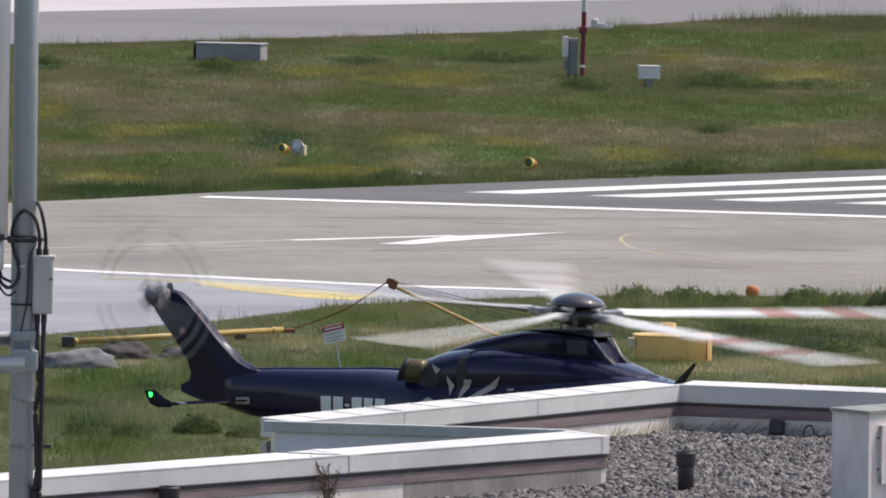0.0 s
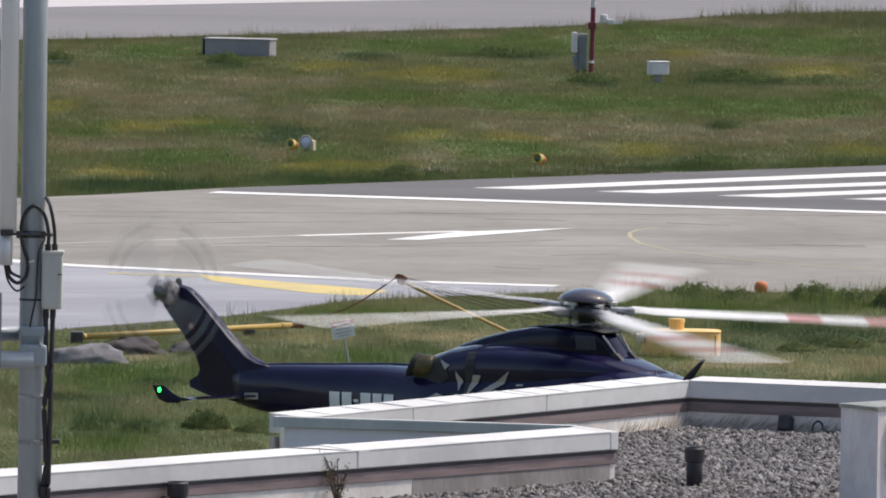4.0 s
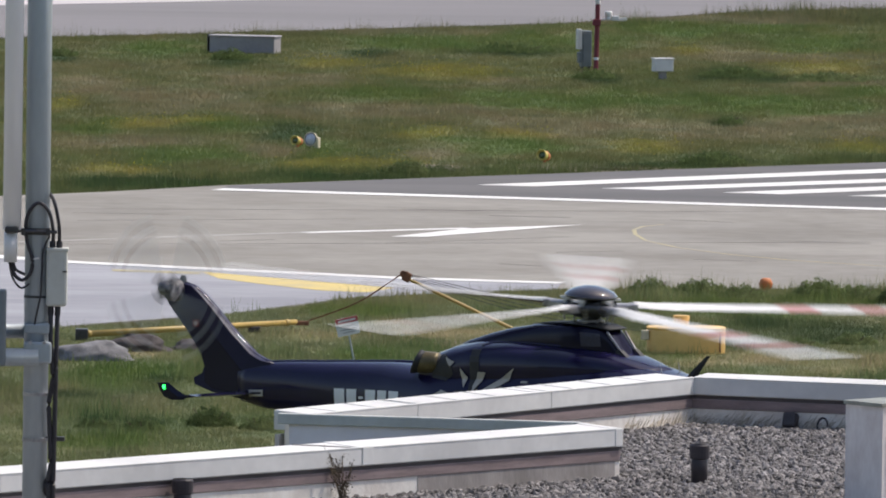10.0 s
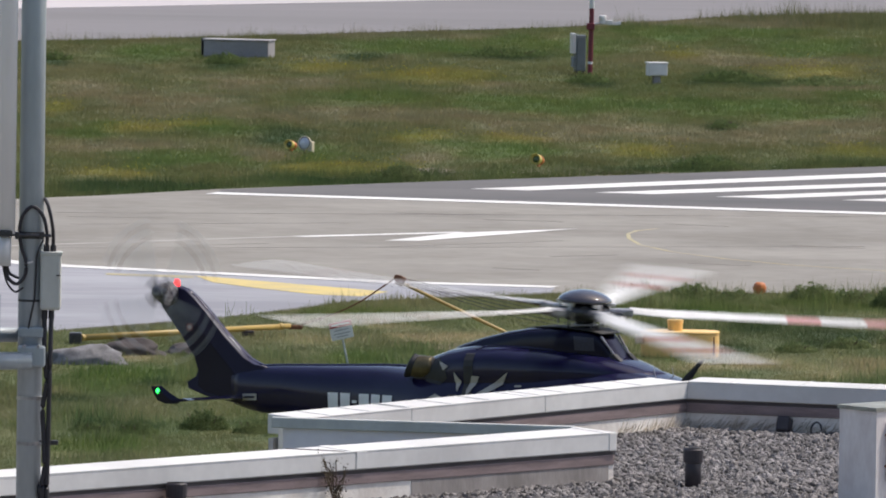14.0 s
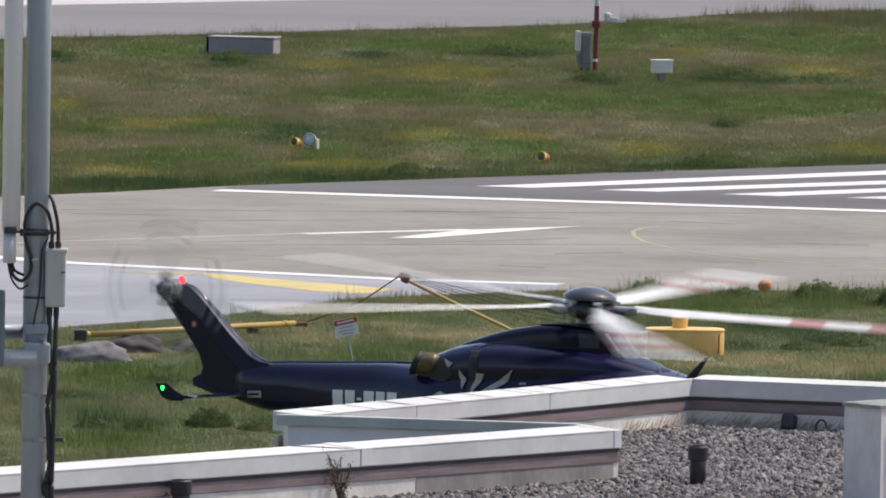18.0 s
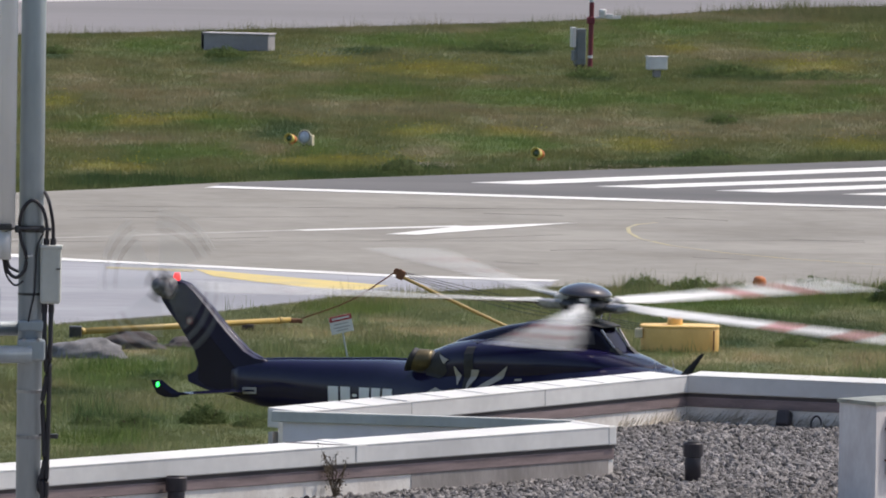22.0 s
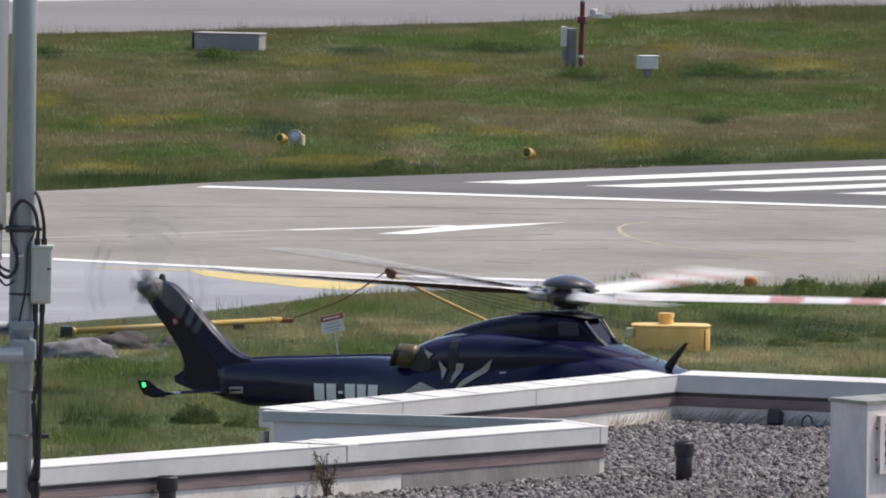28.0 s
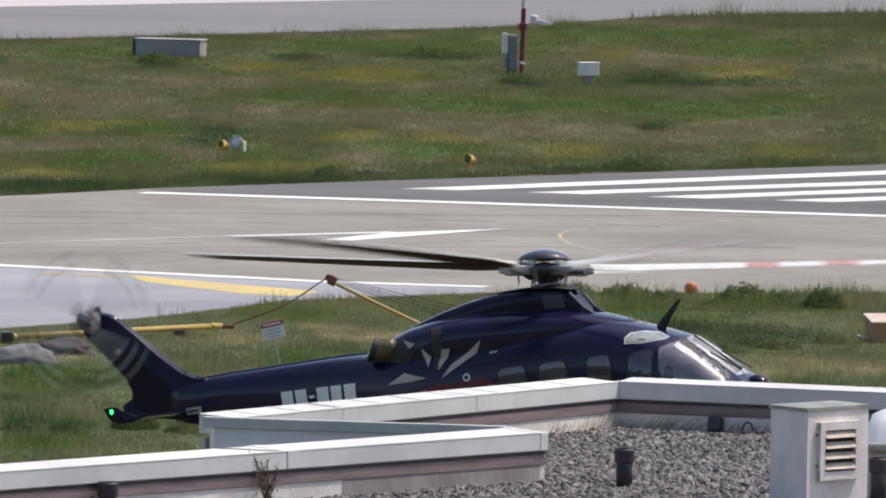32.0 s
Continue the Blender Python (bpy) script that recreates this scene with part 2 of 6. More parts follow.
M_GREYRENDER = mat("grey_render", (0.38, 0.345, 0.33), (0.26, 0.235, 0.22), 0.9, scale=3.5, stretch=(1, 1, 0.4), bump=0.2, bump_scale=30)
# pink, very pale base holds the light bounced onto the shaded return wall
M_BOUNCEWALL = mat("bounce_tinted_render", (0.90, 0.84, 0.86), (0.82, 0.75, 0.77), 0.9, scale=1.8, bump=0.1)
M_WALL = mat("pale_facade", (0.56, 0.53, 0.52), (0.50, 0.47, 0.46), 0.9, scale=1.5, bump=0.1)
M_GRAVELBED = mat("gravel_bed", (0.26, 0.245, 0.24), (0.17, 0.16, 0.155), 0.95, scale=9, bump=0.8, bump_scale=60)
M_PEBBLE = mat("roof_pebble", (0.250, 0.230, 0.222), (0.150, 0.137, 0.132), 0.8, scale=12, island=0.6, spec=0.3)
M_PIPE = mat("dark_vent_plastic", (0.030, 0.024, 0.030), (0.05, 0.042, 0.048), 0.5, scale=10)
M_BOXWHITE = mat("stained_panel", (0.84, 0.79, 0.77), (0.66, 0.59, 0.57), 0.6, scale=3.5, stretch=(1, 1, 0.5), bump=0.05)
M_LIDZINC = mat("lid_metal", (0.40, 0.42, 0.37), (0.24, 0.23, 0.20), 0.5, 0.2, scale=6)
M_LOUVER = mat("louver_slat", (0.58, 0.50, 0.42), (0.42, 0.33, 0.27), 0.6, scale=8)
M_DARKVOID = mat("louver_inside", (0.03, 0.02, 0.02), None, 0.9, scale=4)
M_DOMEWHITE = mat("skylight_acrylic", (0.78, 0.77, 0.80), (0.72, 0.71, 0.74), 0.3, scale=2)
M_GALV = mat("galvanised_pole", (0.40, 0.44, 0.47), (0.31, 0.345, 0.375), 0.45, 0.25, scale=5, stretch=(1, 1, 0.25), bump=0.03)
M_RADOME = mat("antenna_radome", (0.90, 0.89, 0.92), (0.80, 0.79, 0.82), 0.4, scale=2, stretch=(1, 1, 0.2))
M_UNIT = mat("amplifier_housing", (0.58, 0.575, 0.53), (0.50, 0.495, 0.46), 0.5, scale=4)
M_CABLE = mat("black_cable", (0.022, 0.018, 0.024), (0.035, 0.03, 0.036), 0.5, scale=12)
M_DRYWEED = mat("dry_weed", (0.085, 0.060, 0.045), (0.13, 0.10, 0.06), 0.9, scale=12, island=0.3)
M_STRAW = mat("dry_straw", (0.52, 0.46, 0.38), (0.34, 0.29, 0.23), 0.9, scale=12, island=0.4)
M_SIGNRED = mat("sign_red", (0.42, 0.05, 0.06), None, 0.5, scale=5)
M_SIGNWHITE = mat("sign_white", (0.74, 0.73, 0.72), (0.68, 0.67, 0.66), 0.5, scale=5)
M_FADED = mat("faded_print", (0.42, 0.41, 0.42), None, 0.6, scale=9)


# ---- builders ----
def part(name, bm, material, parent=None, label="", smooth=False):
    me = bpy.data.meshes.new(name)
    bm.to_mesh(me)
    bm.free()
    for m in (material if isinstance(material, (list, tuple)) else (material,)):
        me.materials.append(m)
    if smooth:
        for p in me.polygons:
            p.use_smooth = True
    ob = new(name, me)
    if parent:
        ob.parent = parent
    if label:
        ob["label"] = label
    return ob


def thing(name, m, label, category, group="", kind=""):
    ob = new(name)
    ob.empty_display_size = 0.2
    ob.matrix_world = m
    return tagged(ob, label, category, group, kind)


def box(bm, c, s, bevel=0.0, m=None):
    r = bmesh.ops.create_cube(bm, size=1, matrix=Matrix.Translation(c) @ (m or Matrix()) @ Matrix.Diagonal((*s, 1)))
    if bevel:
        es = list({e for v in r["verts"] for e in v.link_edges})
        bmesh.ops.bevel(bm, geom=es, offset=bevel, segments=2, affect="EDGES", profile=0.5)
    return bm


def cyl(bm, p, q, r0, r1=None, seg=16, cap=True):
    p, q = Vector(p), Vector(q)
    d = q - p
    bmesh.ops.create_cone(bm, cap_ends=cap, segments=seg, radius1=r0, radius2=r0 if r1 is None else r1, depth=d.length,
                          matrix=Matrix.Translation((p + q) / 2) @ d.to_track_quat("Z", "Y").to_matrix().to_4x4())
    return bm


def loft(bm, rings, cap=True):
    vs = [[bm.verts.new(p) for p in ring] for ring in rings]
    k = len(vs[0])
    for a, b in zip(vs, vs[1:]):
        for i in range(k):
            bm.faces.new((a[i], a[(i + 1) % k], b[(i + 1) % k], b[i]))
    if cap:
        bm.faces.new(vs[0][::-1])
        bm.faces.new(vs[-1])
    return bm


def tube(bm, pts, r, seg=8):
    """A round cable or pipe along a smooth line through pts."""
    pts = [Vector(p) for p in pts]
    line = []
    for i in range(len(pts) - 1):
        p0, p1, p2, p3 = pts[max(i - 1, 0)], pts[i], pts[i + 1], pts[min(i + 2, len(pts) - 1)]
        for s in range(5):
            t = s / 5
            line.append(0.5 * ((2 * p1) + (p2 - p0) * t + (2 * p0 - 5 * p1 + 4 * p2 - p3) * t * t + (3 * p1 - p0 - 3 * p2 + p3) * t ** 3))
    line.append(pts[-1])
    rings = []
    for i, p in enumerate(line):
        d = (line[min(i + 1, len(line) - 1)] - line[max(i - 1, 0)]).normalized()
        q = d.to_track_quat("Z", "Y")
        rings.append([p + q @ Vector((r * math.cos(a), r * math.sin(a), 0)) for a in [2 * math.pi * j / seg for j in range(seg)]])
    return loft(bm, rings)


def lathe(bm, prof, seg=20, m=None):
    """A turned body from (radius, height) pairs."""
    m = m or Matrix()
    return loft(bm, [[m @ Vector((r * math.cos(2 * math.pi * j / seg), r * math.sin(2 * math.pi * j / seg), z)) for j in range(seg)] for r, z in prof])


def prism(bm, pts, z0, z1):
    lo = [bm.verts.new((x, y, z0)) for x, y in pts]
    hi = [bm.verts.new((x, y, z1)) for x, y in pts]
    k = len(pts)
    bm.faces.new(hi)
    bm.faces.new(lo[::-1])
    for i in range(k):
        bm.faces.new((lo[i], lo[(i + 1) % k], hi[(i + 1) % k], hi[i]))
    bmesh.ops.recalc_face_normals(bm, faces=bm.faces)
    return bm


def NB():
    return bmesh.new()


# ---- ground and pavements ----
def setting(name, bm, material, label, smooth=False):
    return tagged(part(name, bm, material, None, label, smooth), "", "", "", "structure")


# patches of growth: x, y, half width, half depth
GREEN = [(-0.4, 447, 2.1, 8.1), (3.8, 451, 2.3, 8.3), (8.4, 460, 3.2, 9.4), (11.9, 449, 2.1, 6.5), (-8.5, 440, 1.5, 5.9), (3.6, 410, 3.0, 6.1), (8.8, 409, 3.3, 6.8), (12.0, 417, 1.5, 4.9), (-5.9, 393, 1.1, 4.1), (1.9, 384, 1.6, 5.4), (-1.3, 413, 1.7, 5.5), (-9.3, 391, 0.9, 4.3), (-6.4, 377, 2.2, 4.6), (-3.1, 380, 0.9, 4.1)]
DARK = [(2.2, 441, 1.5, 3.9), (8.7, 426, 1.2, 4.8), (-6.2, 432, 0.7, 5.3), (4.5, 423, 0.7, 3.6), (-11.3, 432, 0.5, 3.4), (7.0, 377, 0.9, 3.5), (-4.2, 388, 1.0, 5.5), (7.8, 398, 0.4, 3.2), (-0.7, 370, 0.9, 2.5), (-2.1, 366, 2.1, 2.7), (-7.5, 362, 2.1, 2.7), (5.5, 374, 1.7, 2.6), (-2.2, 438, 1.0, 3.1)]
TAN = [(-7.1, 407, 2.7, 8.7), (-5.4, 420, 1.3, 5.0), (-2.0, 401, 3.6, 4.9), (3.5, 394, 2.6, 6.3), (8.2, 394, 3.7, 6.3), (11.2, 400, 1.7, 5.8), (-8.3, 383, 1.8, 3.9), (-0.2, 379, 0.9, 2.9), (9.4, 439, 3.2, 4.3), (11.5, 422, 2.0, 2.2), (-9.9, 415, 1.3, 5.6), (-3.4, 421, 1.0, 3.6), (1.4, 421, 1.1, 2.9), (-4.4, 379, 0.9, 2.9), (3.6, 373, 1.6, 2.0), (-4.8, 455, 7.5, 3.8), (6.8, 467, 6.0, 4.0), (0.8, 403, 1.2, 3.3)]
YELLOW = [(-0.0, 426, 2.0, 4.8), (-3.5, 432, 1.2, 3.4), (-8.1, 393, 0.9, 2.5), (-8.1, 369, 1.2, 2.5), (-2.4, 373, 1.4, 3.1), (-0.4, 389, 1.0, 3.1), (5.5, 383, 1.0, 3.9), (11.0, 433, 1.4, 5.7), (11.1, 386, 1.0, 3.3), (7.3, 443, 0.6, 3.2), (-10.4, 403, 0.6, 4.0), (-6.7, 395, 0.8, 1.9), (-1.0, 374, 0.7, 2.8), (2.2, 390, 0.9, 2.5)]
NGREEN = [(-1.4, 297, 0.8, 3.2), (5.9, 315, 2.2, 3.6), (8.8, 319, 1.5, 3.7), (-1.5, 312, 1.3, 2.4), (-6.3, 291, 1.3, 4.3), (-3.8, 288, 0.7, 5.0), (-6.2, 271, 1.2, 2.1), (5.0, 298, 0.8, 1.8)]
NDARK = [(8.0, 307, 1.5, 4.2), (6.7, 309, 0.7, 2.7), (-5.6, 276, 0.5, 1.4), (-6.4, 277, 0.5, 1.2), (-7.0, 284, 0.5, 1.5), (-5.4, 289, 0.4, 1.4), (6.2, 302, 0.7, 1.5)]
NTAN = [(0.3, 304, 1.3, 2.1), (-2.4, 303, 0.9, 1.5), (7.0, 297, 1.7, 1.8), (8.4, 294, 1.1, 1.4), (-0.8, 307, 0.7, 1.0), (-5.9, 297, 1.0, 1.4), (3.9, 303, 0.7, 1.7), (9.4, 296.5, 2.2, 2.6), (6.6, 297.5, 2.2, 2.4), (1.6, 300, 1.2, 2.0)]


def lattice(x, y, seed):
    """Smooth random values from -1 to 1 over a unit grid."""
    i, j = np.floor(x), np.floor(y)
    u, v = x - i, y - j
    u, v = u * u * (3 - 2 * u), v * v * (3 - 2 * v)
    h = lambda p, q: np.modf(np.abs(np.sin(p * 127.1 + q * 311.7 + seed * 74.7) * 43758.5453))[0] * 2 - 1
    return (h(i, j) * (1 - u) + h(i + 1, j) * u) * (1 - v) + (h(i, j + 1) * (1 - u) + h(i + 1, j + 1) * u) * v


def growth(x, y):
    """The colour of the meadow at each place."""
    c = np.zeros((len(x), 3))
    n1 = lattice(x * 0.35, y * 0.11, 1) + 0.6 * lattice(x * 1.1, y * 0.35, 2)
    k = (0.5 + 0.45 * n1).clip(0, 1)[:, None]
    far = (0.093, 0.106, 0.042), (0.128, 0.123, 0.062)
    near = (0.099, 0.119, 0.052), (0.140, 0.142, 0.075)
    for cols, side in ((far, y > 335), (near, y <= 335)):
        c[side] = (np.array(cols[0]) * (1 - k) + np.array(cols[1]) * k)[side]
    wx, wy = lattice(x * 0.8, y * 0.25, 5), lattice(x * 0.8 + 9, y * 0.25, 6)
    fx, fy = lattice(x * 2.6, y * 0.8, 7), lattice(x * 2.6 + 9, y * 0.8, 8)
    for spots, col, amount in ((GREEN + NGREEN, (0.078, 0.112, 0.033), 0.85), (TAN, (0.150, 0.134, 0.078), 0.85), (NTAN, (0.225, 0.200, 0.115), 0.9), (YELLOW, (0.172, 0.160, 0.044), 0.7),
                               (DARK + NDARK, (0.042, 0.064, 0.028), 0.9)):
        w = np.zeros(len(x))
        for px, py, rx, ry in spots:
            d = np.hypot((x - px) / rx + 0.38 * wx + 0.25 * fx, (y - py) / ry + 0.38 * wy + 0.25 * fy)
            q = ((1.35 - d) / 0.9).clip(0, 1)
            w = np.maximum(w, q * q * (3 - 2 * q))
        w = (w * amount)[:, None]
        c = c * (1 - w) + np.array(col) * w
    # ranker growth beside the pavement
    edge = np.interp(x, [-30, -10.74, -5.37, 1.05, 11.36, 60], [334, 355.2, 361.6, 367.7, 377.2, 421])
    w = (0.5 * ((edge + 9 - y) / 7).clip(0, 1) * (y > 335) * (0.75 + 0.5 * fx).clip(0, 1))[:, None]
    c = c * (1 - w) + np.array((0.058, 0.082, 0.030)) * w
    c = c * (1 + 0.16 * lattice(x * 2.4, y * 0.9, 41) + 0.10 * lattice(x * 6.1, y * 2.3, 43))[:, None]
    c[:, 0] *= 1 + 0.10 * lattice(x * 1.7, y * 0.6, 42)
    return c


def sheet(name, v, f, cols, material):
    """A large mesh of triangles or squares with a tone at every point."""
    me = bpy.data.meshes.new(name)
    k = f.shape[1]
    me.vertices.add(len(v))
    me.vertices.foreach_set("co", np.ascontiguousarray(v, dtype=np.float32).ravel())
    me.loops.add(f.size)
    me.loops.foreach_set("vertex_index", np.ascontiguousarray(f, dtype=np.int32).ravel())
    me.polygons.add(len(f))
    me.polygons.foreach_set("loop_start", np.arange(0, f.size, k, dtype=np.int32))
    me.update(calc_edges=True)
    if cols is not None:
        tone = me.attributes.new("tone", "FLOAT_COLOR", "POINT")
        tone.data.foreach_set("color", np.concatenate([cols, np.ones((len(cols), 1))], 1).astype(np.float32).ravel())
    me.materials.append(material)
    return new(name, me)


gx = np.array([-1500, -400, -100, -40] + list(np.linspace(-20, 24, 133)) + [60, 100, 400, 1500.0])
gy = np.array([-300, 0, 150, 225] + list(np.arange(240, 483, 1.0)) + [520, 700, 1200, 3200.0])
GX, GY = [q.ravel() for q in np.meshgrid(gx, gy)]
quad = (np.arange(len(gy) - 1)[:, None] * len(gx) + np.arange(len(gx) - 1)[None]).ravel()
tagged(sheet("ground", np.stack([GX, GY, 0 * GX], 1), np.stack([quad, quad + 1, quad + 1 + len(gx), quad + len(gx)], 1), growth(GX, GY), M_GROUND),
       "rough airfield meadow with green and straw patches", "", "", "structure")

UPPER = [(-30, 334), (-10.74, 355.2), (-8.07, 358.0), (-5.37, 361.6), (1.05, 367.7), (11.36, 377.2), (60, 421)]
LOWER = [(-30, 268), (-9.07, 300.9), (-7.66, 305.0), (-4.56, 309.6), (-1.74, 316.2), (2.68, 320.3), (9.74, 322.0), (60, 334)]
taxiway = setting("road", prism(NB(), LOWER + UPPER[::-1], -0.2, 0.03), M_CONCRETE, "pale beige concrete taxiway with worn markings")
setting("runway", prism(NB(), [(-5.40, 359.9), (10.70, 354.9), (60, 339.3), (60, 420.8), (11.36, 377.1), (1.05, 367.6), (-5.2, 361.4)], -0.1, 0.036), M_ASPHALT,
        "dark grey asphalt runway end")
setting("apron", prism(NB(), [(-30, 352), (-9.97, 329.6), (-8.27, 327.9), (-0.79, 323.3), (2.70, 322.3), (2.60, 320.4), (-1.74, 316.3), (-4.56, 309.7), (-7.66, 305.1),
                              (-9.07, 301.0), (-30, 268.1)], -0.1, 0.036), M_BLUEASPH, "blue-grey asphalt beside the taxiway")
setting("far_taxiway", prism(NB(), [(-80, 391), (-13.52, 445.0), (-7.78, 450.2), (3.74, 461.6), (9.26, 471.9), (14.28, 476.8), (90, 520), (90, 900), (-80, 900)], -0.2, 0.03), M_FARASPH,
        "far grey taxiway beyond the meadow")
setting("far_apron", prism(NB(), [(-80, 413), (-14.28, 469.6), (-3.5, 478.8), (60, 533), (90, 560), (90, 899), (-80, 899)], -0.1, 0.036), M_FARCONC, "bright concrete in the distance")


def marking(pts, material, label, z=0.042):
    ob = part("marking", prism(NB(), pts, z - 0.003, z), material, None, label)
    return tagged(ob, "", "", "", "structure")


def strip(p, q, w, material, label, z=0.042):
    p, q = Vector(p), Vector(q)
    s = (q - p).normalized()
    s = Vector((-s.y, s.x)) * w / 2
    return marking([tuple(p - s), tuple(q - s), tuple(q + s), tuple(p + s)], material, label, z)


strip((-5.45, 359.6), (60, 339.0), 0.95, M_WHITELINE, "white line along the runway end")
for a, b in (((0.93, 363.3), (11.26, 373.6)), ((4.00, 362.4), (11.11, 368.7)), ((6.98, 361.2), (11.0, 365.0)), ((10.05, 360.4), (13.5, 363.6))):
    a, b = Vector(a), Vector(b)
    n = Vector((1.42, -0.44))
    e = a + (b - a).normalized() * 32
    marking([tuple(a), tuple(a + n), tuple(e + n), tuple(e)], M_WHITELINE, "white threshold bar painted on asphalt")
marking([(-1.10, 339.75), (-0.32, 339.8), (3.40, 345.9), (0.6, 343.5)], M_WHITELINE, "white arrow mark on concrete")
strip((-3.11, 341.0), (0.7, 343.8), 0.45, M_WHITELINE, "thin white mark on concrete", 0.038)
strip((-9.9, 335.4), (-3.1, 341.2), 0.35, M_OLDLINE, "faded white line on concrete", 0.034)
strip((-30, 351.4), (-9.97, 329.6), 0.9, M_WHITELINE, "white line at the apron edge", 0.046)
strip((-9.97, 329.6), (-8.27, 327.8), 0.8, M_WHITELINE, "white line at the apron edge", 0.046)
strip((-8.27, 327.8), (-0.79, 323.3), 0.75, M_WHITELINE, "white line at the apron edge", 0.0465)
strip((-0.79, 323.3), (2.7, 322.3), 0.7, M_WHITELINE, "white line at the apron edge", 0.047)
marking([(-7.24, 325.3), (-5.28, 324.7), (-5.27, 323.8), (-7.22, 324.6)], M_OLDYELLOW, "worn yellow guide line", 0.041)
marking([(-5.29, 324.9), (-3.70, 323.0), (-2.07, 321.1), (-0.95, 319.7), (-1.55, 317.9), (-2.54, 318.4), (-3.92, 320.6), (-4.81, 322.3)], M_YELLOWLINE, "broad yellow guide line", 0.042)
ARC = [(5.30, 346.6), (4.80, 345.6), (4.58, 344.2), (4.58, 342.2), (4.80, 339.6), (5.5, 336.9), (6.65, 334.4), (8.1, 332.3), (9.89, 330.7), (13.5, 328.2)]
for i, (a, b) in enumerate(zip(ARC, ARC[1:])):
    strip(a, b, 0.10, M_OLDYELLOW, "thin worn yellow guide line", 0.033 + 0.0006 * (i % 2))
for a, b, w in (((-10.2, 334.6), (10.0, 340.2), 0.05), ((-9.0, 350.0), (10.8, 353.2), 0.06), ((-1.2, 337.2), (3.0, 340.8), 0.07), ((-8.5, 345.0), (-2.0, 347.2), 0.06),
                ((-8.7, 348.3), (-6.4, 348.2), 0.06), ((-0.9, 351.9), (1.0, 351.4), 0.09), ((1.2, 349.5), (3.1, 349.0), 0.12), ((5.5, 348.7), (7.0, 347.9), 0.06), ((5.8, 332.4), (7.2, 331.8), 0.09), ((2.7, 334.3), (4.2, 335.3), 0.12), ((8.3, 340.3), (10.0, 339.4), 0.06), ((-5.7, 336.6), (-3.8, 338.1), 0.09), ((1.4, 329.5), (2.4, 328.8), 0.12)):
    strip(a, b, w, M_JOINT, "dark joint between concrete slabs", 0.0335)


# dark slope added behind the camera, out of view, to darken reflections
bm = NB()
loft(bm, [[(x, -260 - 40 * math.sin(x * 0.01), -1), (x, -330 - 30 * math.sin(x * 0.017), 90 + 25 * math.sin(x * 0.013)), (x, -520, 150), (x, -520, -1)] for x in range(-900, 901, 60)])
bmesh.ops.recalc_face_normals(bm, faces=bm.faces)
setting("backdrop", bm, M_HILL, "unseen dark slope added for reflections")


# ---- meadow ----
def clear_of(x, y):
    """True where the meadow grows."""
    up = np.interp(x, [p[0] for p in UPPER], [p[1] for p in UPPER])
    lo = np.interp(x, [p[0] for p in LOWER], [p[1] for p in LOWER])
    far = np.interp(x, [-80, -13.52, -7.78, 3.74, 9.26, 14.28, 90], [391, 445, 450.2, 461.6, 471.9, 476.8, 520])
    return (y < lo - 0.05) | ((y > up + 0.1) & (y < far))


def tufts(name, label, n, ys, h0, h1, spread, seed, keep=None, blades=4, wide=1.0, power=2, tint=(1, 1, 1), clump=0.0):
    """A meadow of slender leaning blades in small tufts, as one sheet, inside the wedge that widens with distance."""
    r = np.random.default_rng(seed)
    y = r.uniform(*ys, n)
    x = r.uniform(-0.0312, 0.0372, n) * y
    ok = clear_of(x, y)
    if keep:
        ok &= keep(x, y)
    x, y = x[ok], y[ok]
    n = len(x)
    patch = (0.85 + 0.35 * lattice(x * 0.7, y * 0.22, 11) + 0.25 * lattice(x * 2.0, y * 0.7, 12)).clip(0.4, 1.4)
    patch *= (1 + clump * (lattice(x * 1.3, y * 0.5, 13) + 0.8 * lattice(x * 3.7, y * 1.2, 14))).clip(0.2, 2.0)
    h = (h0 + (h1 - h0) * r.random(n) ** power) * patch
    col = growth(x, y) * np.array(tint)
    V = np.zeros((n, blades, 3, 3))
    for k in range(blades):
        a = r.uniform(0, 2 * np.pi, n)
        bx, by = x + r.normal(0, spread, n), y + r.normal(0, spread * 2, n)
        by = np.where(clear_of(bx, by), by, y)
        bx = np.where(clear_of(bx, by), bx, x)
        hh = h * r.uniform(0.55, 1.15, n)
        lean = hh * r.uniform(0.1, 0.6, n)
        w = r.uniform(0.006, 0.013, n) * wide
        V[:, k, 0] = np.stack([bx - w * np.cos(a), by - w * np.sin(a), 0 * x - 0.02], 1)
        V[:, k, 1] = np.stack([bx + w * np.cos(a), by + w * np.sin(a), 0 * x - 0.02], 1)
        V[:, k, 2] = np.stack([bx + lean * np.sin(a), by + lean * np.cos(a), hh], 1)
    cols = np.repeat(col, blades * 3, axis=0)
    return tagged(sheet(name, V.reshape(-1, 3), np.arange(n * blades * 3).reshape(-1, 3), cols, M_GRASS), label, "grass", "", "stuff")


lo_edge = lambda x: np.interp(x, [p[0] for p in LOWER], [p[1] for p in LOWER])
up_edge = lambda x: np.interp(x, [p[0] for p in UPPER], [p[1] for p in UPPER])
tufts("far_meadow_grass", "green and straw meadow grass beyond the taxiway", 330000, (352, 478), 0.05, 0.15, 0.2, 3, None, 4, 0.9)
tufts("near_meadow_grass", "green meadow grass beside the apron", 270000, (240, 323), 0.04, 0.13, 0.16, 4, None, 4, 0.75)
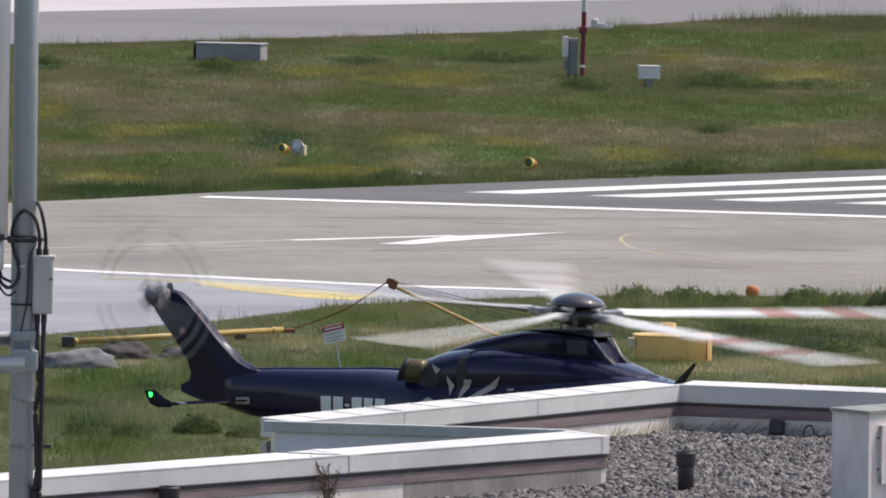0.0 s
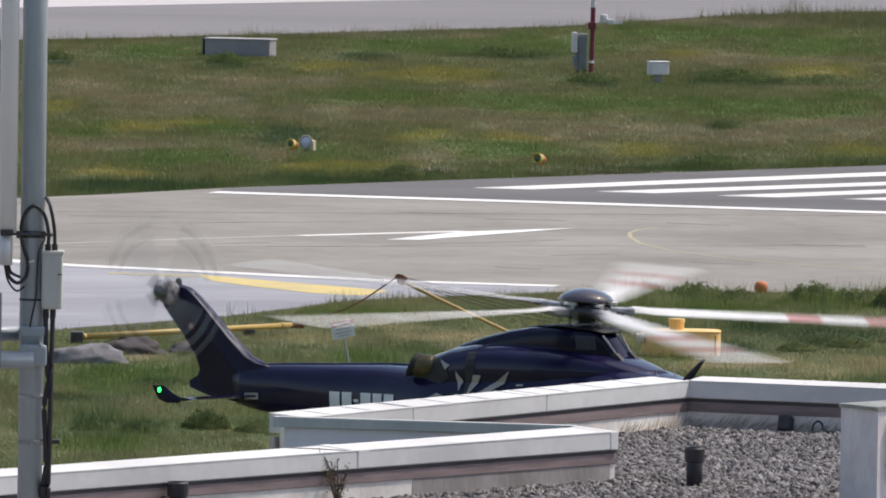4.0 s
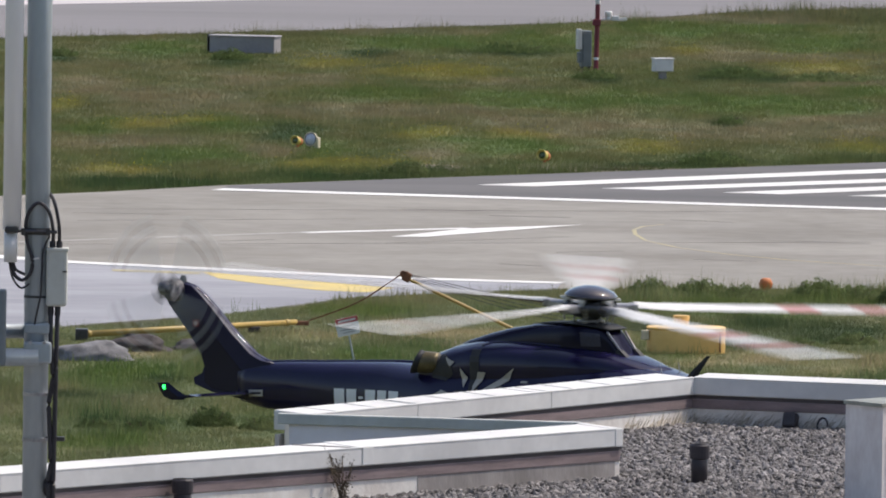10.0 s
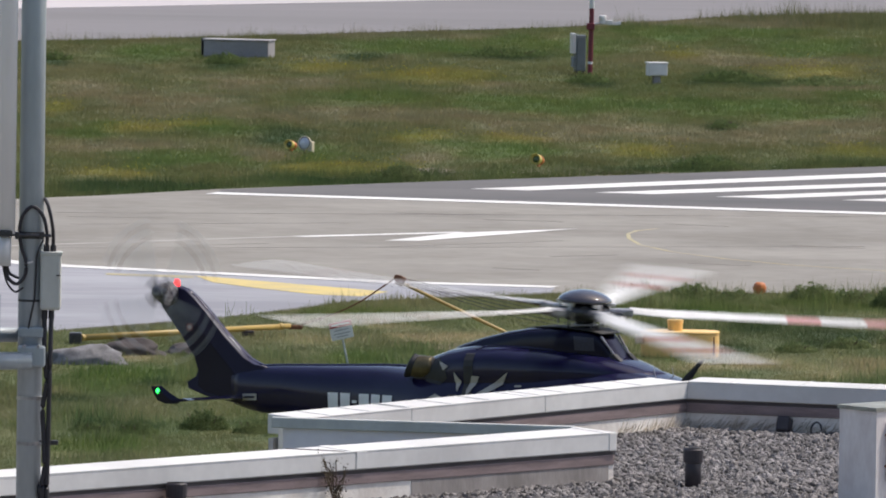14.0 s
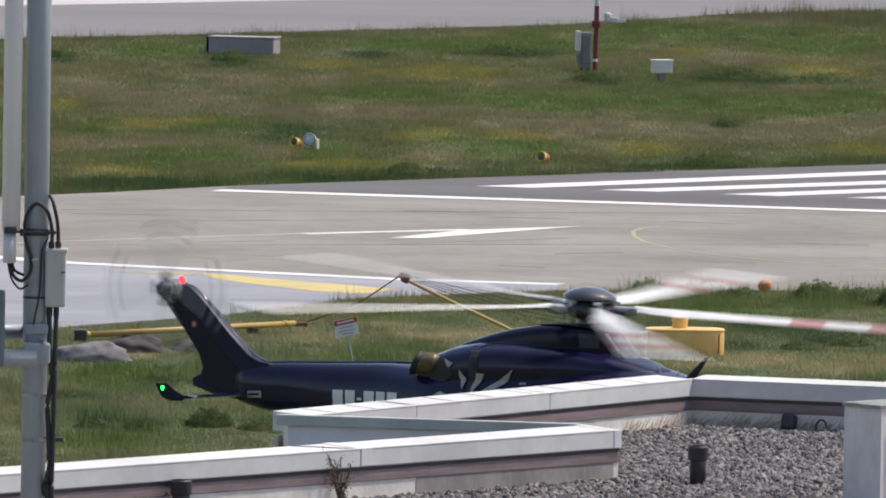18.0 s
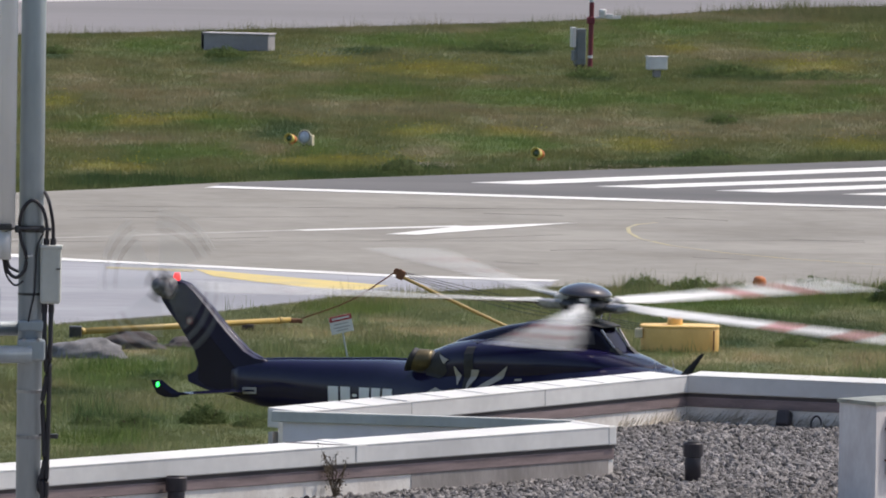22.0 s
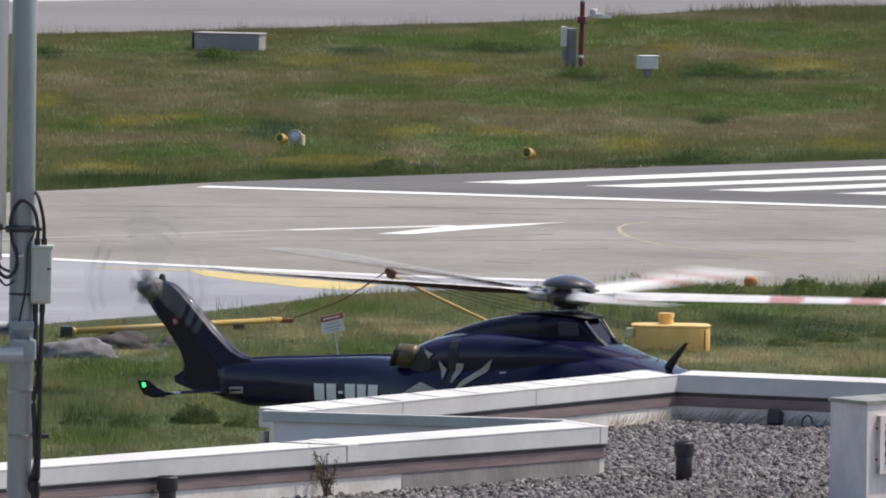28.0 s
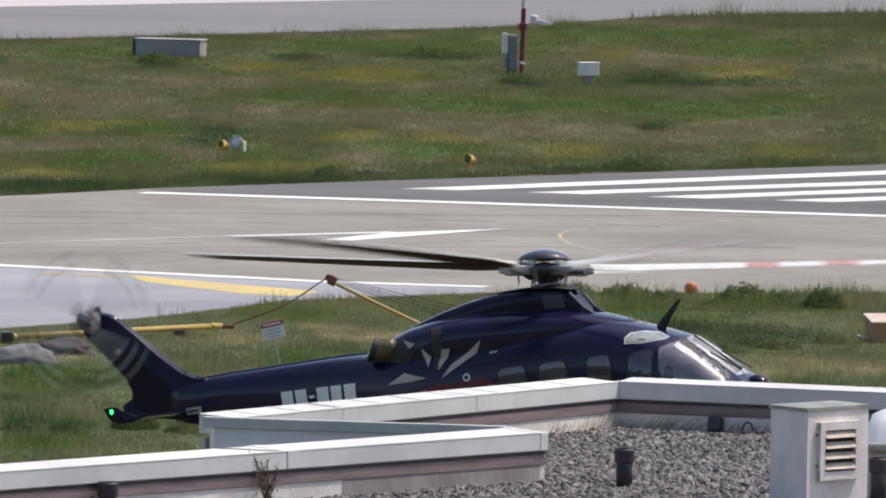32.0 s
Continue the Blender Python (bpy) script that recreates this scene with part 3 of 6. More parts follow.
tufts("verge_grass", "tall seeding grass along the pavement edge", 60000, (300, 326), 0.06, 0.36, 0.2, 5, lambda x, y: (y > lo_edge(x) - 6) & (x > -2.4), 4, 0.7, 2.6, (1.18, 1.10, 1.1), 0.6)
tufts("boom_grass", "long pale grass round the lying boom", 9000, (296, 312), 0.06, 0.30, 0.2, 9, lambda x, y: (y < lo_edge(x)) & (x < -1.6) & (y > 304.0 + (x + 2.95) * 0.98 - 2.5) & (y < 308 + (x + 2.95) * 0.98), 4, 0.45, 3, (1.25, 1.15, 1.05), 0.6)
tufts("meadow_weeds", "uneven clumps of broad weeds in the near meadow", 42000, (262, 322), 0.04, 0.34, 0.22, 15, lambda x, y: lattice(x * 0.9, y * 0.33, 31) + 0.7 * lattice(x * 2.3, y * 0.9, 32) > 0.25, 4, 1.0, 1.5, (0.86, 0.96, 0.86), 0.5)
tufts("far_verge_grass", "dense tall grass along the far pavement edge", 42000, (350, 392), 0.08, 0.40, 0.12, 6, lambda x, y: y < up_edge(x) + np.interp(x, [-2, 2], [6.0, 3.0]), 4, 0.8, 2.4, (0.80, 0.88, 0.82), 0.45)
tufts("far_weeds", "tall brownish weeds at the far end of the meadow", 60000, (428, 480), 0.08, 0.42, 0.2, 8,
      lambda x, y: y > np.interp(x, [-14, 4, 9, 15, 18], [442, 457, 464, 462, 464]), 4, 0.6, 3.5, (1.0, 0.97, 1.05), 0.5)
tufts("tall_weeds", "clump of tall dark weeds at the far end of the meadow", 16000, (452, 482), 0.12, 0.62, 0.2, 10, lambda x, y: (x > 8.2) & (y > np.interp(x, [8.2, 11, 18], [470, 465, 466])), 4, 0.8, 2.0, (0.72, 0.78, 0.8), 0.6)


def flowers(name, label, patches, seed):
    """Small yellow flower heads over a meadow in patches (x, y, half width, half depth, count)."""
    r = np.random.default_rng(seed)
    P = np.concatenate([np.stack([r.normal(x, w / 2, n), r.normal(y, d / 2, n), r.uniform(0.10, 0.22, n)], 1) for x, y, w, d, n in patches])
    P = P[clear_of(P[:, 0], P[:, 1])]
    n = len(P)
    tri = np.array([(-1, 0, -0.6), (1, 0, -0.6), (0, 0.4, 1.0), (0, -0.8, 0.2)]) * 0.014
    V = P[:, None] + tri[None] * r.uniform(0.6, 1.4, (n, 1, 1))
    k = np.arange(n)[:, None, None] * 4
    F = (k + np.array([[0, 1, 2], [0, 1, 3]])[None]).reshape(-1, 3)
    me = bpy.data.meshes.new(name)
    me.from_pydata(V.reshape(-1, 3).tolist(), [], F.tolist())
    me.materials.append(M_FLOWER)
    return tagged(new(name, me), label, "flowers", "", "stuff")


flowers("yellow_flowers", "patches of small yellow meadow flowers", [(x, y, 1.3 * w, 1.3 * d, int(60 * w * d / 3)) for x, y, w, d in YELLOW], 21)


def bush(x, y, w, h, n, label, seed, material=None):
    """A low shrub: short stems under many small leaf clumps."""
    r = random.Random(seed)
    ob = thing("bush", pose(x, y, 0), label, "bush", "bushes on the meadow")
    for i in range(5):
        a = r.uniform(0, 6.28)
        part("stem", cyl(NB(), (0.1 * w * math.cos(a), 0.1 * w * math.sin(a), -0.05), (0.36 * w * math.cos(a), 0.36 * w * math.sin(a), h * r.uniform(0.5, 0.85)), 0.02, 0.006, 5), M_DRYWEED, ob)
    bm = NB()
    for i in range(int(2.6 * n)):
        a, q = r.uniform(0, 6.28), r.random() ** 0.6
        z = r.random() ** 0.8 * h * (1.05 - 0.75 * q * q) * (0.75 + 0.35 * math.sin(3 * a + seed) * math.sin(7 * q + seed))
        c = Vector((q * w / 2 * math.cos(a), q * w / 2 * math.sin(a), z))
        s = r.uniform(0.014, 0.034) * (0.6 + 0.5 * w / 1.2)
        e = Euler((r.uniform(0, 3), r.uniform(0, 3), r.uniform(0, 3))).to_matrix()
        v = [bm.verts.new(c + e @ Vector(p) * s) for p in ((-1, 0, 0), (0, -0.5, 0.12), (1, 0, 0), (0, 0.5, 0.12))]
        bm.faces.new(v)
    part("foliage", bm, material or M_BUSH, ob)
    return ob


for i, (x, y, w, h, n, mt) in enumerate([(-4.25, 275.8, 0.95, 0.40, 1500, 2), (-5.5, 274.4, 0.85, 0.24, 900, 2), (-6.4, 274.9, 0.8, 0.20, 700, 2), (-3.3, 275, 0.8, 0.30, 900, 1),
                                        (-0.8, 369.0, 1.1, 0.42, 1300, 1), (-6.2, 433, 1.3, 0.36, 1200, 0), (4.4, 423.5, 1.3, 0.32, 900, 0), (8.6, 426, 2.3, 0.30, 1600, 0),
                                        (-11.2, 434, 1.0, 0.28, 600, 0), (7.8, 397, 0.8, 0.28, 600, 0), (7.0, 375.5, 1.8, 0.34, 1400, 0),
                                        (11.2, 424, 2.4, 0.26, 1200, 1), (2.1, 441, 2.6, 0.3, 1200, 0),
                                        (9.95, 316.9, 1.0, 0.50, 1500, 2), (8.3, 319.2, 1.2, 0.42, 1500, 1), (9.1, 318.0, 1.1, 0.36, 1200, 1), (5.7, 319.3, 1.4, 0.36, 1500, 1),
                                        (4.6, 319.4, 1.0, 0.38, 1100, 1), (6.6, 318.6, 1.0, 0.28, 1000, 1), (8.6, 303.0, 1.0, 0.24, 1100, 1), (7.5, 301.5, 0.9, 0.20, 900, 1),
                                        (9.8, 304.8, 1.1, 0.22, 1000, 1)]):
    bush(x, y, w, h, n, "low pale green weed clump in the meadow" if mt == 1 else "low green bush in the mown grass" if mt else "low dark green bush in the meadow", 40 + i, (M_BUSH, M_PALEBUSH, M_MIDBUSH)[mt])


# ---- airfield fixtures ----
def concrete_block():
    ob = thing("concrete_block", pose(-5.85, 437.6, 0, 0, 0, -14), "long grey cast concrete block in the grass", "block")
    part("body", box(NB(), (0, 0, 0.2), (2.0, 0.8, 0.60), 0.03), M_BLOCK, ob)
    part("lid", box(NB(), (0, 0, 0.51), (2.06, 0.86, 0.05), 0.015), M_BLOCK, ob)
    part("end_plate", box(NB(), (-1.07, 0, 0.3), (0.03, 0.7, 0.5), 0.005), M_DARKSTEEL, ob, "dark end plate")


concrete_block()


def wind_mast():
    ob = thing("weather_mast", pose(4.52, 428.7, 0, 0, 0.9, 0), "slim red and white weather mast with instruments", "mast")
    z = -0.05
    for i, (z1, mt, nm) in enumerate(((0.32, M_MASTRED, "red_section"), (0.40, M_WHITE, "white_section"), (1.95, M_MASTRED, "red_section"), (2.55, M_WHITE, "white_section"),
                                      (4.2, M_MASTRED, "red_section"))):
        part(nm, cyl(NB(), (0, 0, z), (0, 0, z1), 0.075, 0.07), mt, ob)
        z = z1
    part("junction_box", box(NB(), (-0.02, -0.02, 1.42), (0.24, 0.22, 0.20), 0.02), M_MASTRED, ob)
    part("arm", cyl(NB(), (0.05, 0, 1.5), (0.78, 0, 1.5), 0.022), M_WHITE, ob, "white cross arm")
    part("sensor", lathe(NB(), [(0.06, 1.48), (0.10, 1.50), (0.105, 1.56), (0.085, 1.58), (0.105, 1.61), (0.11, 1.72), (0.10, 1.75), (0.02, 1.76)], 16, Matrix.Translation((0.32, 0, 0))), M_WHITE, ob, "white round sensor", True)
    part("vane", box(NB(), (0.75, 0, 1.54), (0.22, 0.03, 0.09), 0.01), M_WHITE, ob)
    part("camera_housing", box(NB(), (0.52, -0.05, 1.55), (0.22, 0.14, 0.14), 0.02), M_WHITE, ob)


wind_mast()


def control_cabinet():
    ob = thing("control_cabinet", pose(4.22, 429.4, 0, 0, 0, 12), "grey steel control cabinet beside the mast", "cabinet")
    part("body", box(NB(), (0, 0, 0.62), (0.30, 0.34, 1.05), 0.02), M_CABINET, ob)
    part("side_panel", box(NB(), (-0.215, -0.05, 0.90), (0.11, 0.34, 0.58), 0.01), M_WHITE, ob, "white side panel")
    part("lower_panel", box(NB(), (-0.20, -0.05, 0.36), (0.08, 0.3, 0.3), 0.01), M_CABINET, ob)
    part("door", box(NB(), (0.01, -0.18, 0.66), (0.24, 0.03, 0.85), 0.01), M_CABINET, ob)
    for s in (-0.1, 0.1):
        part("leg", box(NB(), (s, 0, 0.05), (0.06, 0.2, 0.16), 0.005), M_DARKSTEEL, ob)


control_cabinet()


def junction_cabinet():
    ob = thing("junction_cabinet", pose(6.39, 423.5, -0.08, 0, 0, 16), "small white cabinet on a post in the grass", "cabinet")
    part("post", box(NB(), (0, 0, 0.15), (0.2, 0.18, 0.38), 0.01), M_BLOCK, ob)
    part("body", box(NB(), (0, 0, 0.5), (0.56, 0.36, 0.36), 0.02), M_WHITE, ob)
    part("lid", box(NB(), (0, 0, 0.695), (0.6, 0.4, 0.03), 0.008), M_WHITE, ob)
    part("door", box(NB(), (0, -0.186, 0.49), (0.48, 0.014, 0.29), 0.006), M_WHITE, ob)


junction_cabinet()


def approach_lamp():
    ob = thing("floodlight", pose(-3.36, 381.0, -0.12, 0, 0, -26), "cream lamp with a round glass lens on a stake", "lamp")
    part("stake", cyl(NB(), (0, 0.02, -0.05), (0, 0.02, 0.24), 0.03), M_CREAM, ob)
    tilt = Matrix.Translation((0, 0, 0.36)) @ pose(0, 0, 0, 84, 0, 0)
    part("housing", lathe(NB(), [(0.03, -0.22), (0.13, -0.18), (0.185, -0.02), (0.19, 0.03), (0.165, 0.032), (0.15, 0.0)], 20, tilt), M_CREAM, ob, "", True)
    part("lens", lathe(NB(), [(0.157, -0.03), (0.157, 0.02), (0.11, 0.05), (0.01, 0.062)], 20, tilt), M_LENS, ob, "pale blue glass lens", True)
    part("rim", lathe(NB(), [(0.158, 0.0), (0.172, 0.0), (0.172, 0.026), (0.158, 0.026)], 20, tilt), M_DARKSTEEL, ob, "", True)
    part("bracket", box(NB(), (0.15, 0.07, 0.26), (0.13, 0.16, 0.3), 0.02), M_CREAM, ob)


approach_lamp()


def edge_light(x, y, s, turn):
    ob = thing("edge_light", pose(x, y, 0, 0, 0, turn), "small yellow runway light with a round lens", "light", "lights along the runway edge")
    part("stem", cyl(NB(), (0.03, 0, -0.05), (0.03, 0.05, 0.17), 0.045), M_ORANGE, ob, "orange stem")
    tilt = Matrix.Translation((0, 0, 0.20 * s)) @ pose(0, 0, 0, 80, 0, 0) @ Matrix.Diagonal((s, s, s, 1))
    part("housing", lathe(NB(), [(0.02, -0.22), (0.08, -0.2), (0.13, -0.05), (0.14, 0.05), (0.11, 0.06)], 16, tilt), M_LAMPYELLOW, ob, "", True)
    part("rear_cap", lathe(NB(), [(0.02, -0.28), (0.11, -0.25), (0.145, -0.10), (0.12, -0.08)], 16, tilt), M_ORANGE, ob, "orange rear cap", True)
    part("visor", lathe(NB(), [(0.115, 0.04), (0.145, 0.04), (0.15, 0.14), (0.13, 0.14), (0.12, 0.06), (0.02, 0.05)], 16, tilt), M_LAMPYELLOW, ob, "", True)
    part("lens", lathe(NB(), [(0.115, 0.05), (0.08, 0.075), (0.01, 0.085)], 16, tilt), M_GREENLENS, ob, "green glass lens", True)


edge_light(-3.74, 381.5, 0.85, -28)
edge_light(2.64, 375.2, 0.95, -26)


def orange_marker():
    ob = thing("edge_marker", pose(7.17, 321.0, 0), "round orange marker light at the pavement edge", "light")
    part("stem", cyl(NB(), (0, 0, -0.05), (0, 0, 0.06), 0.05), M_CREAM, ob)
    part("globe", lathe(NB(), [(0.07, 0.02), (0.12, 0.045), (0.142, 0.13), (0.138, 0.20), (0.12, 0.255), (0.075, 0.285), (0.01, 0.29)], 20), M_ORANGE, ob, "", True)
    part("collar", lathe(NB(), [(0.135, 0.13), (0.15, 0.13), (0.15, 0.18), (0.135, 0.18)], 20), M_ORANGE, ob)


orange_marker()


def warning_sign():
    ob = thing("warning_sign", pose(-1.66, 295.4, -0.07, 0, -12, 14), "small white sign with a red header on a post", "sign")
    part("post", cyl(NB(), (0, 0.02, -0.05), (0, 0.02, 0.95), 0.02), M_GALV, ob)
    part("board", box(NB(), (0, 0, 0.78), (0.47, 0.02, 0.36), 0.008), M_SIGNWHITE, ob)
    part("header", box(NB(), (0, -0.013, 0.905), (0.465, 0.012, 0.11), 0.003), M_SIGNRED, ob, "red header band")
    for z, w in ((0.905, 0.36),):
        part("text_bar", box(NB(), (0, -0.021, z), (w, 0.006, 0.035)), M_SIGNWHITE, ob, "white printed bar")
    for z, w in ((0.79, 0.3), (0.72, 0.34), (0.66, 0.24)):
        part("text_bar", box(NB(), (0, -0.013, z), (w, 0.006, 0.022)), M_FADED, ob, "faded printed bar")


warning_sign()


def lying_boom():
    ob = thing("lying_boom", pose(-2.85, 305.0, 0), "long yellow steel boom lying across the grass", "boom")
    p, q = Vector((-0.1, 0, 0.17)), Vector((-4.35, -4.2, 0.13))
    d = q - p
    part("tube", cyl(NB(), p, q, 0.058, 0.066, 18), M_YELLOW, ob, "", True)
    for f in (0.04, 0.985):
        part("flange", cyl(NB(), p + d * f, p + d * (f + 0.012), 0.074, None, 18), M_YELLOW, ob)
    part("end_fitting", box(NB(), p + Vector((0.12, 0.02, -0.02)), (0.30, 0.13, 0.09), 0.02), M_RUST, ob, "rusty end fitting")
    part("foot_fitting", box(NB(), q + Vector((-0.1, 0, -0.02)), (0.26, 0.26, 0.26), 0.03), M_DARKSTEEL, ob, "dark foot fitting")
    for f in (0.2, 0.8):
        part("support", box(NB(), p + d * f - Vector((0, 0, 0.12)), (0.25, 0.25, 0.16), 0.02), M_DARKROCK, ob)


lying_boom()


def jib():
    hook, foot = Vector((-0.63, 303.0, 1.22)), Vector((1.80, 303.0, 0.12))
    ob = thing("raised_jib", Matrix.Translation(foot - Vector((0, 0, 0.12))), "slanting yellow jib with rusty head and taut wires", "jib")
    h = hook - foot + Vector((0, 0, 0.12))
    part("pole", cyl(NB(), (0, 0, 0.1), h, 0.038, 0.034, 12), M_YELLOW, ob)
    part("foot", box(NB(), (0, 0, 0.08), (0.5, 0.5, 0.2), 0.03), M_DARKSTEEL, ob)
    part("head", box(NB(), h + Vector((-0.02, 0, 0.04)), (0.17, 0.12, 0.2), 0.03, pose(0, 0, 0, 0, 25, 0)), M_RUST, ob, "rusty sheave block")
    part("sheave", cyl(NB(), h + Vector((-0.1, -0.04, 0.1)), h + Vector((-0.1, 0.04, 0.1)), 0.07, None, 14), M_RUST, ob, "rusty sheave wheel")
    top = h + Vector((0, 0, 0.1))
    end = Vector((-2.85 - 1.8 + 0.15, 2.0, 0.2))
    sag = (top + end) / 2 - Vector((0, 0, 0.10))
    part("wire", tube(NB(), [top, top + Vector((-0.12, 0, 0.0)), sag, end], 0.014, 6), M_RUST, ob)
    for i in range(4):
        a = top + Vector((0.02, 0.04 * i, -0.03 * i))
        b = Vector((4.40 - 1.8 - 0.04 * i, -3.85, 0.52 - 0.03 * i))
        part("wire", tube(NB(), [a, (a + b) / 2 - Vector((0, 0, 0.04 + 0.05 * i)), b], 0.007, 6), M_CABLE, ob)


jib()


def ballast_tank():
    ob = thing("ballast_tank", pose(5.07, 299.2, 0, 0, 0, 4), "squat yellow ballast tank with a capped neck", "tank")
    plan = lambda k, z: [(0.80 * k * math.copysign(abs(math.cos(a)) ** 0.62, math.cos(a)), 0.48 * k * math.copysign(abs(math.sin(a)) ** 0.62, math.sin(a)), z) for a in [i * math.pi / 20 for i in range(40)]]
    part("body", loft(NB(), [plan(k, z) for k, z in ((0.97, -0.05), (1.0, 0.02), (1.0, 0.24), (1.0, 0.46), (0.985, 0.5))]), M_TANK, ob, "", True)
    part("rim", loft(NB(), [plan(k, z) for k, z in ((0.985, 0.495), (1.015, 0.505), (1.015, 0.53), (0.99, 0.545), (0.9, 0.547))]), M_TANK, ob, "rounded tank lid")
    part("neck", cyl(NB(), (-0.1, 0, 0.5), (-0.1, 0, 0.72), 0.155, None, 20), M_TANK, ob)
    part("cap", cyl(NB(), (-0.1, 0, 0.70), (-0.1, 0, 0.77), 0.175, 0.165, 20), M_TANK, ob)
    part("end_strap", box(NB(), (0.66, -0.435, 0.25), (0.03, 0.02, 0.40), 0.005), M_RUST, ob, "rusty strap")
    part("bracket", box(NB(), (-0.86, -0.25, 0.38), (0.16, 0.08, 0.20), 0.02), M_CREAM, ob, "pale bracket")


ballast_tank()


def grit_bin():
    ob = thing("grit_bin", pose(10.61, 305.2, -0.06, 0, 0, 12), "orange-brown bin with a pale sloping lid", "bin")
    bm = NB()
    loft(bm, [[(x, 0, -0.05), (x, 0.7, -0.05), (x, 0.7, 0.60), (x, 0, 0.47)] for x in (0, 1.3)])
    bmesh.ops.recalc_face_normals(bm, faces=bm.faces)
    part("body", bm, M_BIN, ob)
    for x in (0.37, 1.0):
        bm = NB()
        loft(bm, [[(q, -0.04, 0.468), (q, 0.72, 0.606), (q, 0.72, 0.636), (q, -0.04, 0.498)] for q in ((x - 0.40, x + 0.215) if x < 0.5 else (x - 0.395, x + 0.33))])
        bmesh.ops.recalc_face_normals(bm, faces=bm.faces)
        part("lid", bm, M_BINLID, ob, "pale sloping lid")
    part("handle", tube(NB(), [(0.01, 0.2, 0.16), (-0.12, 0.15, 0.15), (-0.30, 0.1, 0.21)], 0.022, 8), M_BINLID, ob, "pale side handle")


grit_bin()


def rock(name, x, y, s, label, seed, material):
    bm = NB()
    bmesh.ops.create_icosphere(bm, subdivisions=4, radius=1)
    for v in bm.verts:
        k = 1 + 0.34 * noise.noise(v.co * 1.3 + Vector((seed, 0, 0))) + 0.14 * noise.noise(v.co * 3.5 + Vector((0, seed, 0)))
        v.co = Vector((v.co.x * s[0] * k, v.co.y * s[1] * k, max(v.co.z * s[2] * k, -0.1)))
    ob = part(name, bm, material, None, label, True)
    ob.matrix_world = pose(x, y, 0)
    return tagged(ob, "", "rock")


rock("boulder", -6.9, 294.6, (0.85, 0.5, 0.38), "smooth pale grey boulder in the grass", 3, M_ROCK)
# dark-coloured mounds stand in for the shadowed hollow below the boom
rock("hollow_shade_mound", -6.1, 297.6, (0.75, 0.5, 0.30), "dark mound in place of a shadowed hollow under the boom", 7, M_DARKROCK)
rock("hollow_shade_mound", -4.9, 298.3, (0.6, 0.45, 0.2), "dark mound in place of a shadowed hollow under the boom", 9, M_DARKROCK)
for x, y, w, d in ((1.3, 301.5, 1.6, 1.3), (6.0, 372.6, 3.4, 1.1), (3.6, 372.0, 2.2, 1.2), (2.6, 299.0, 1.6, 0.8), (-0.4, 372.4, 1.4, 1.5)):
    pts = [(x + w * math.cos(a) * random.uniform(0.7, 1.1), y + d * math.sin(a) * random.uniform(0.7, 1.1)) for a in [i * 0.4488 for i in range(14)]]
    tagged(part("soil_patch", prism(NB(), pts, -0.1, 0.006), M_SOIL, None, "bare brown soil between the grass"), "", "", "", "structure")


# ---- roof of the near building ----
ZG, ZT = 12.62, 12.93
RC, RP, RN, RL, RR = Vector((1.62, 93.40)), Vector((-0.972, 89.157)), Vector((1.094, 88.575)), Vector((-2.523, 84.056)), Vector((2.83, 92.90))
RL2 = RN + (RL - RN) * 2.9
RR2 = RC + (RR - RC) * 7.0
inset = [tuple(RC + Vector((0, -0.06))), tuple(RP + Vector((0.32, 0.46))), tuple(RN + Vector((0.12, 0.14))), tuple(RL2 + Vector((0.05, -0.05))), (RL2.x + 0.05, 60.05), (RR2.x - 0.05, 60.05),
         tuple(RR2 + Vector((-0.05, -0.05)))]
building = tagged(part("building_wall", prism(NB(), inset, -0.3, ZG - 0.12), M_WALL, None, "pale rendered wall of the flat-roofed building"), "", "", "", "structure")
tagged(part("roof", prism(NB(), inset, ZG - 0.12, ZG - 0.02), M_GRAVELBED, None, "flat roof under a bed of grey gravel"), "", "", "", "structure")


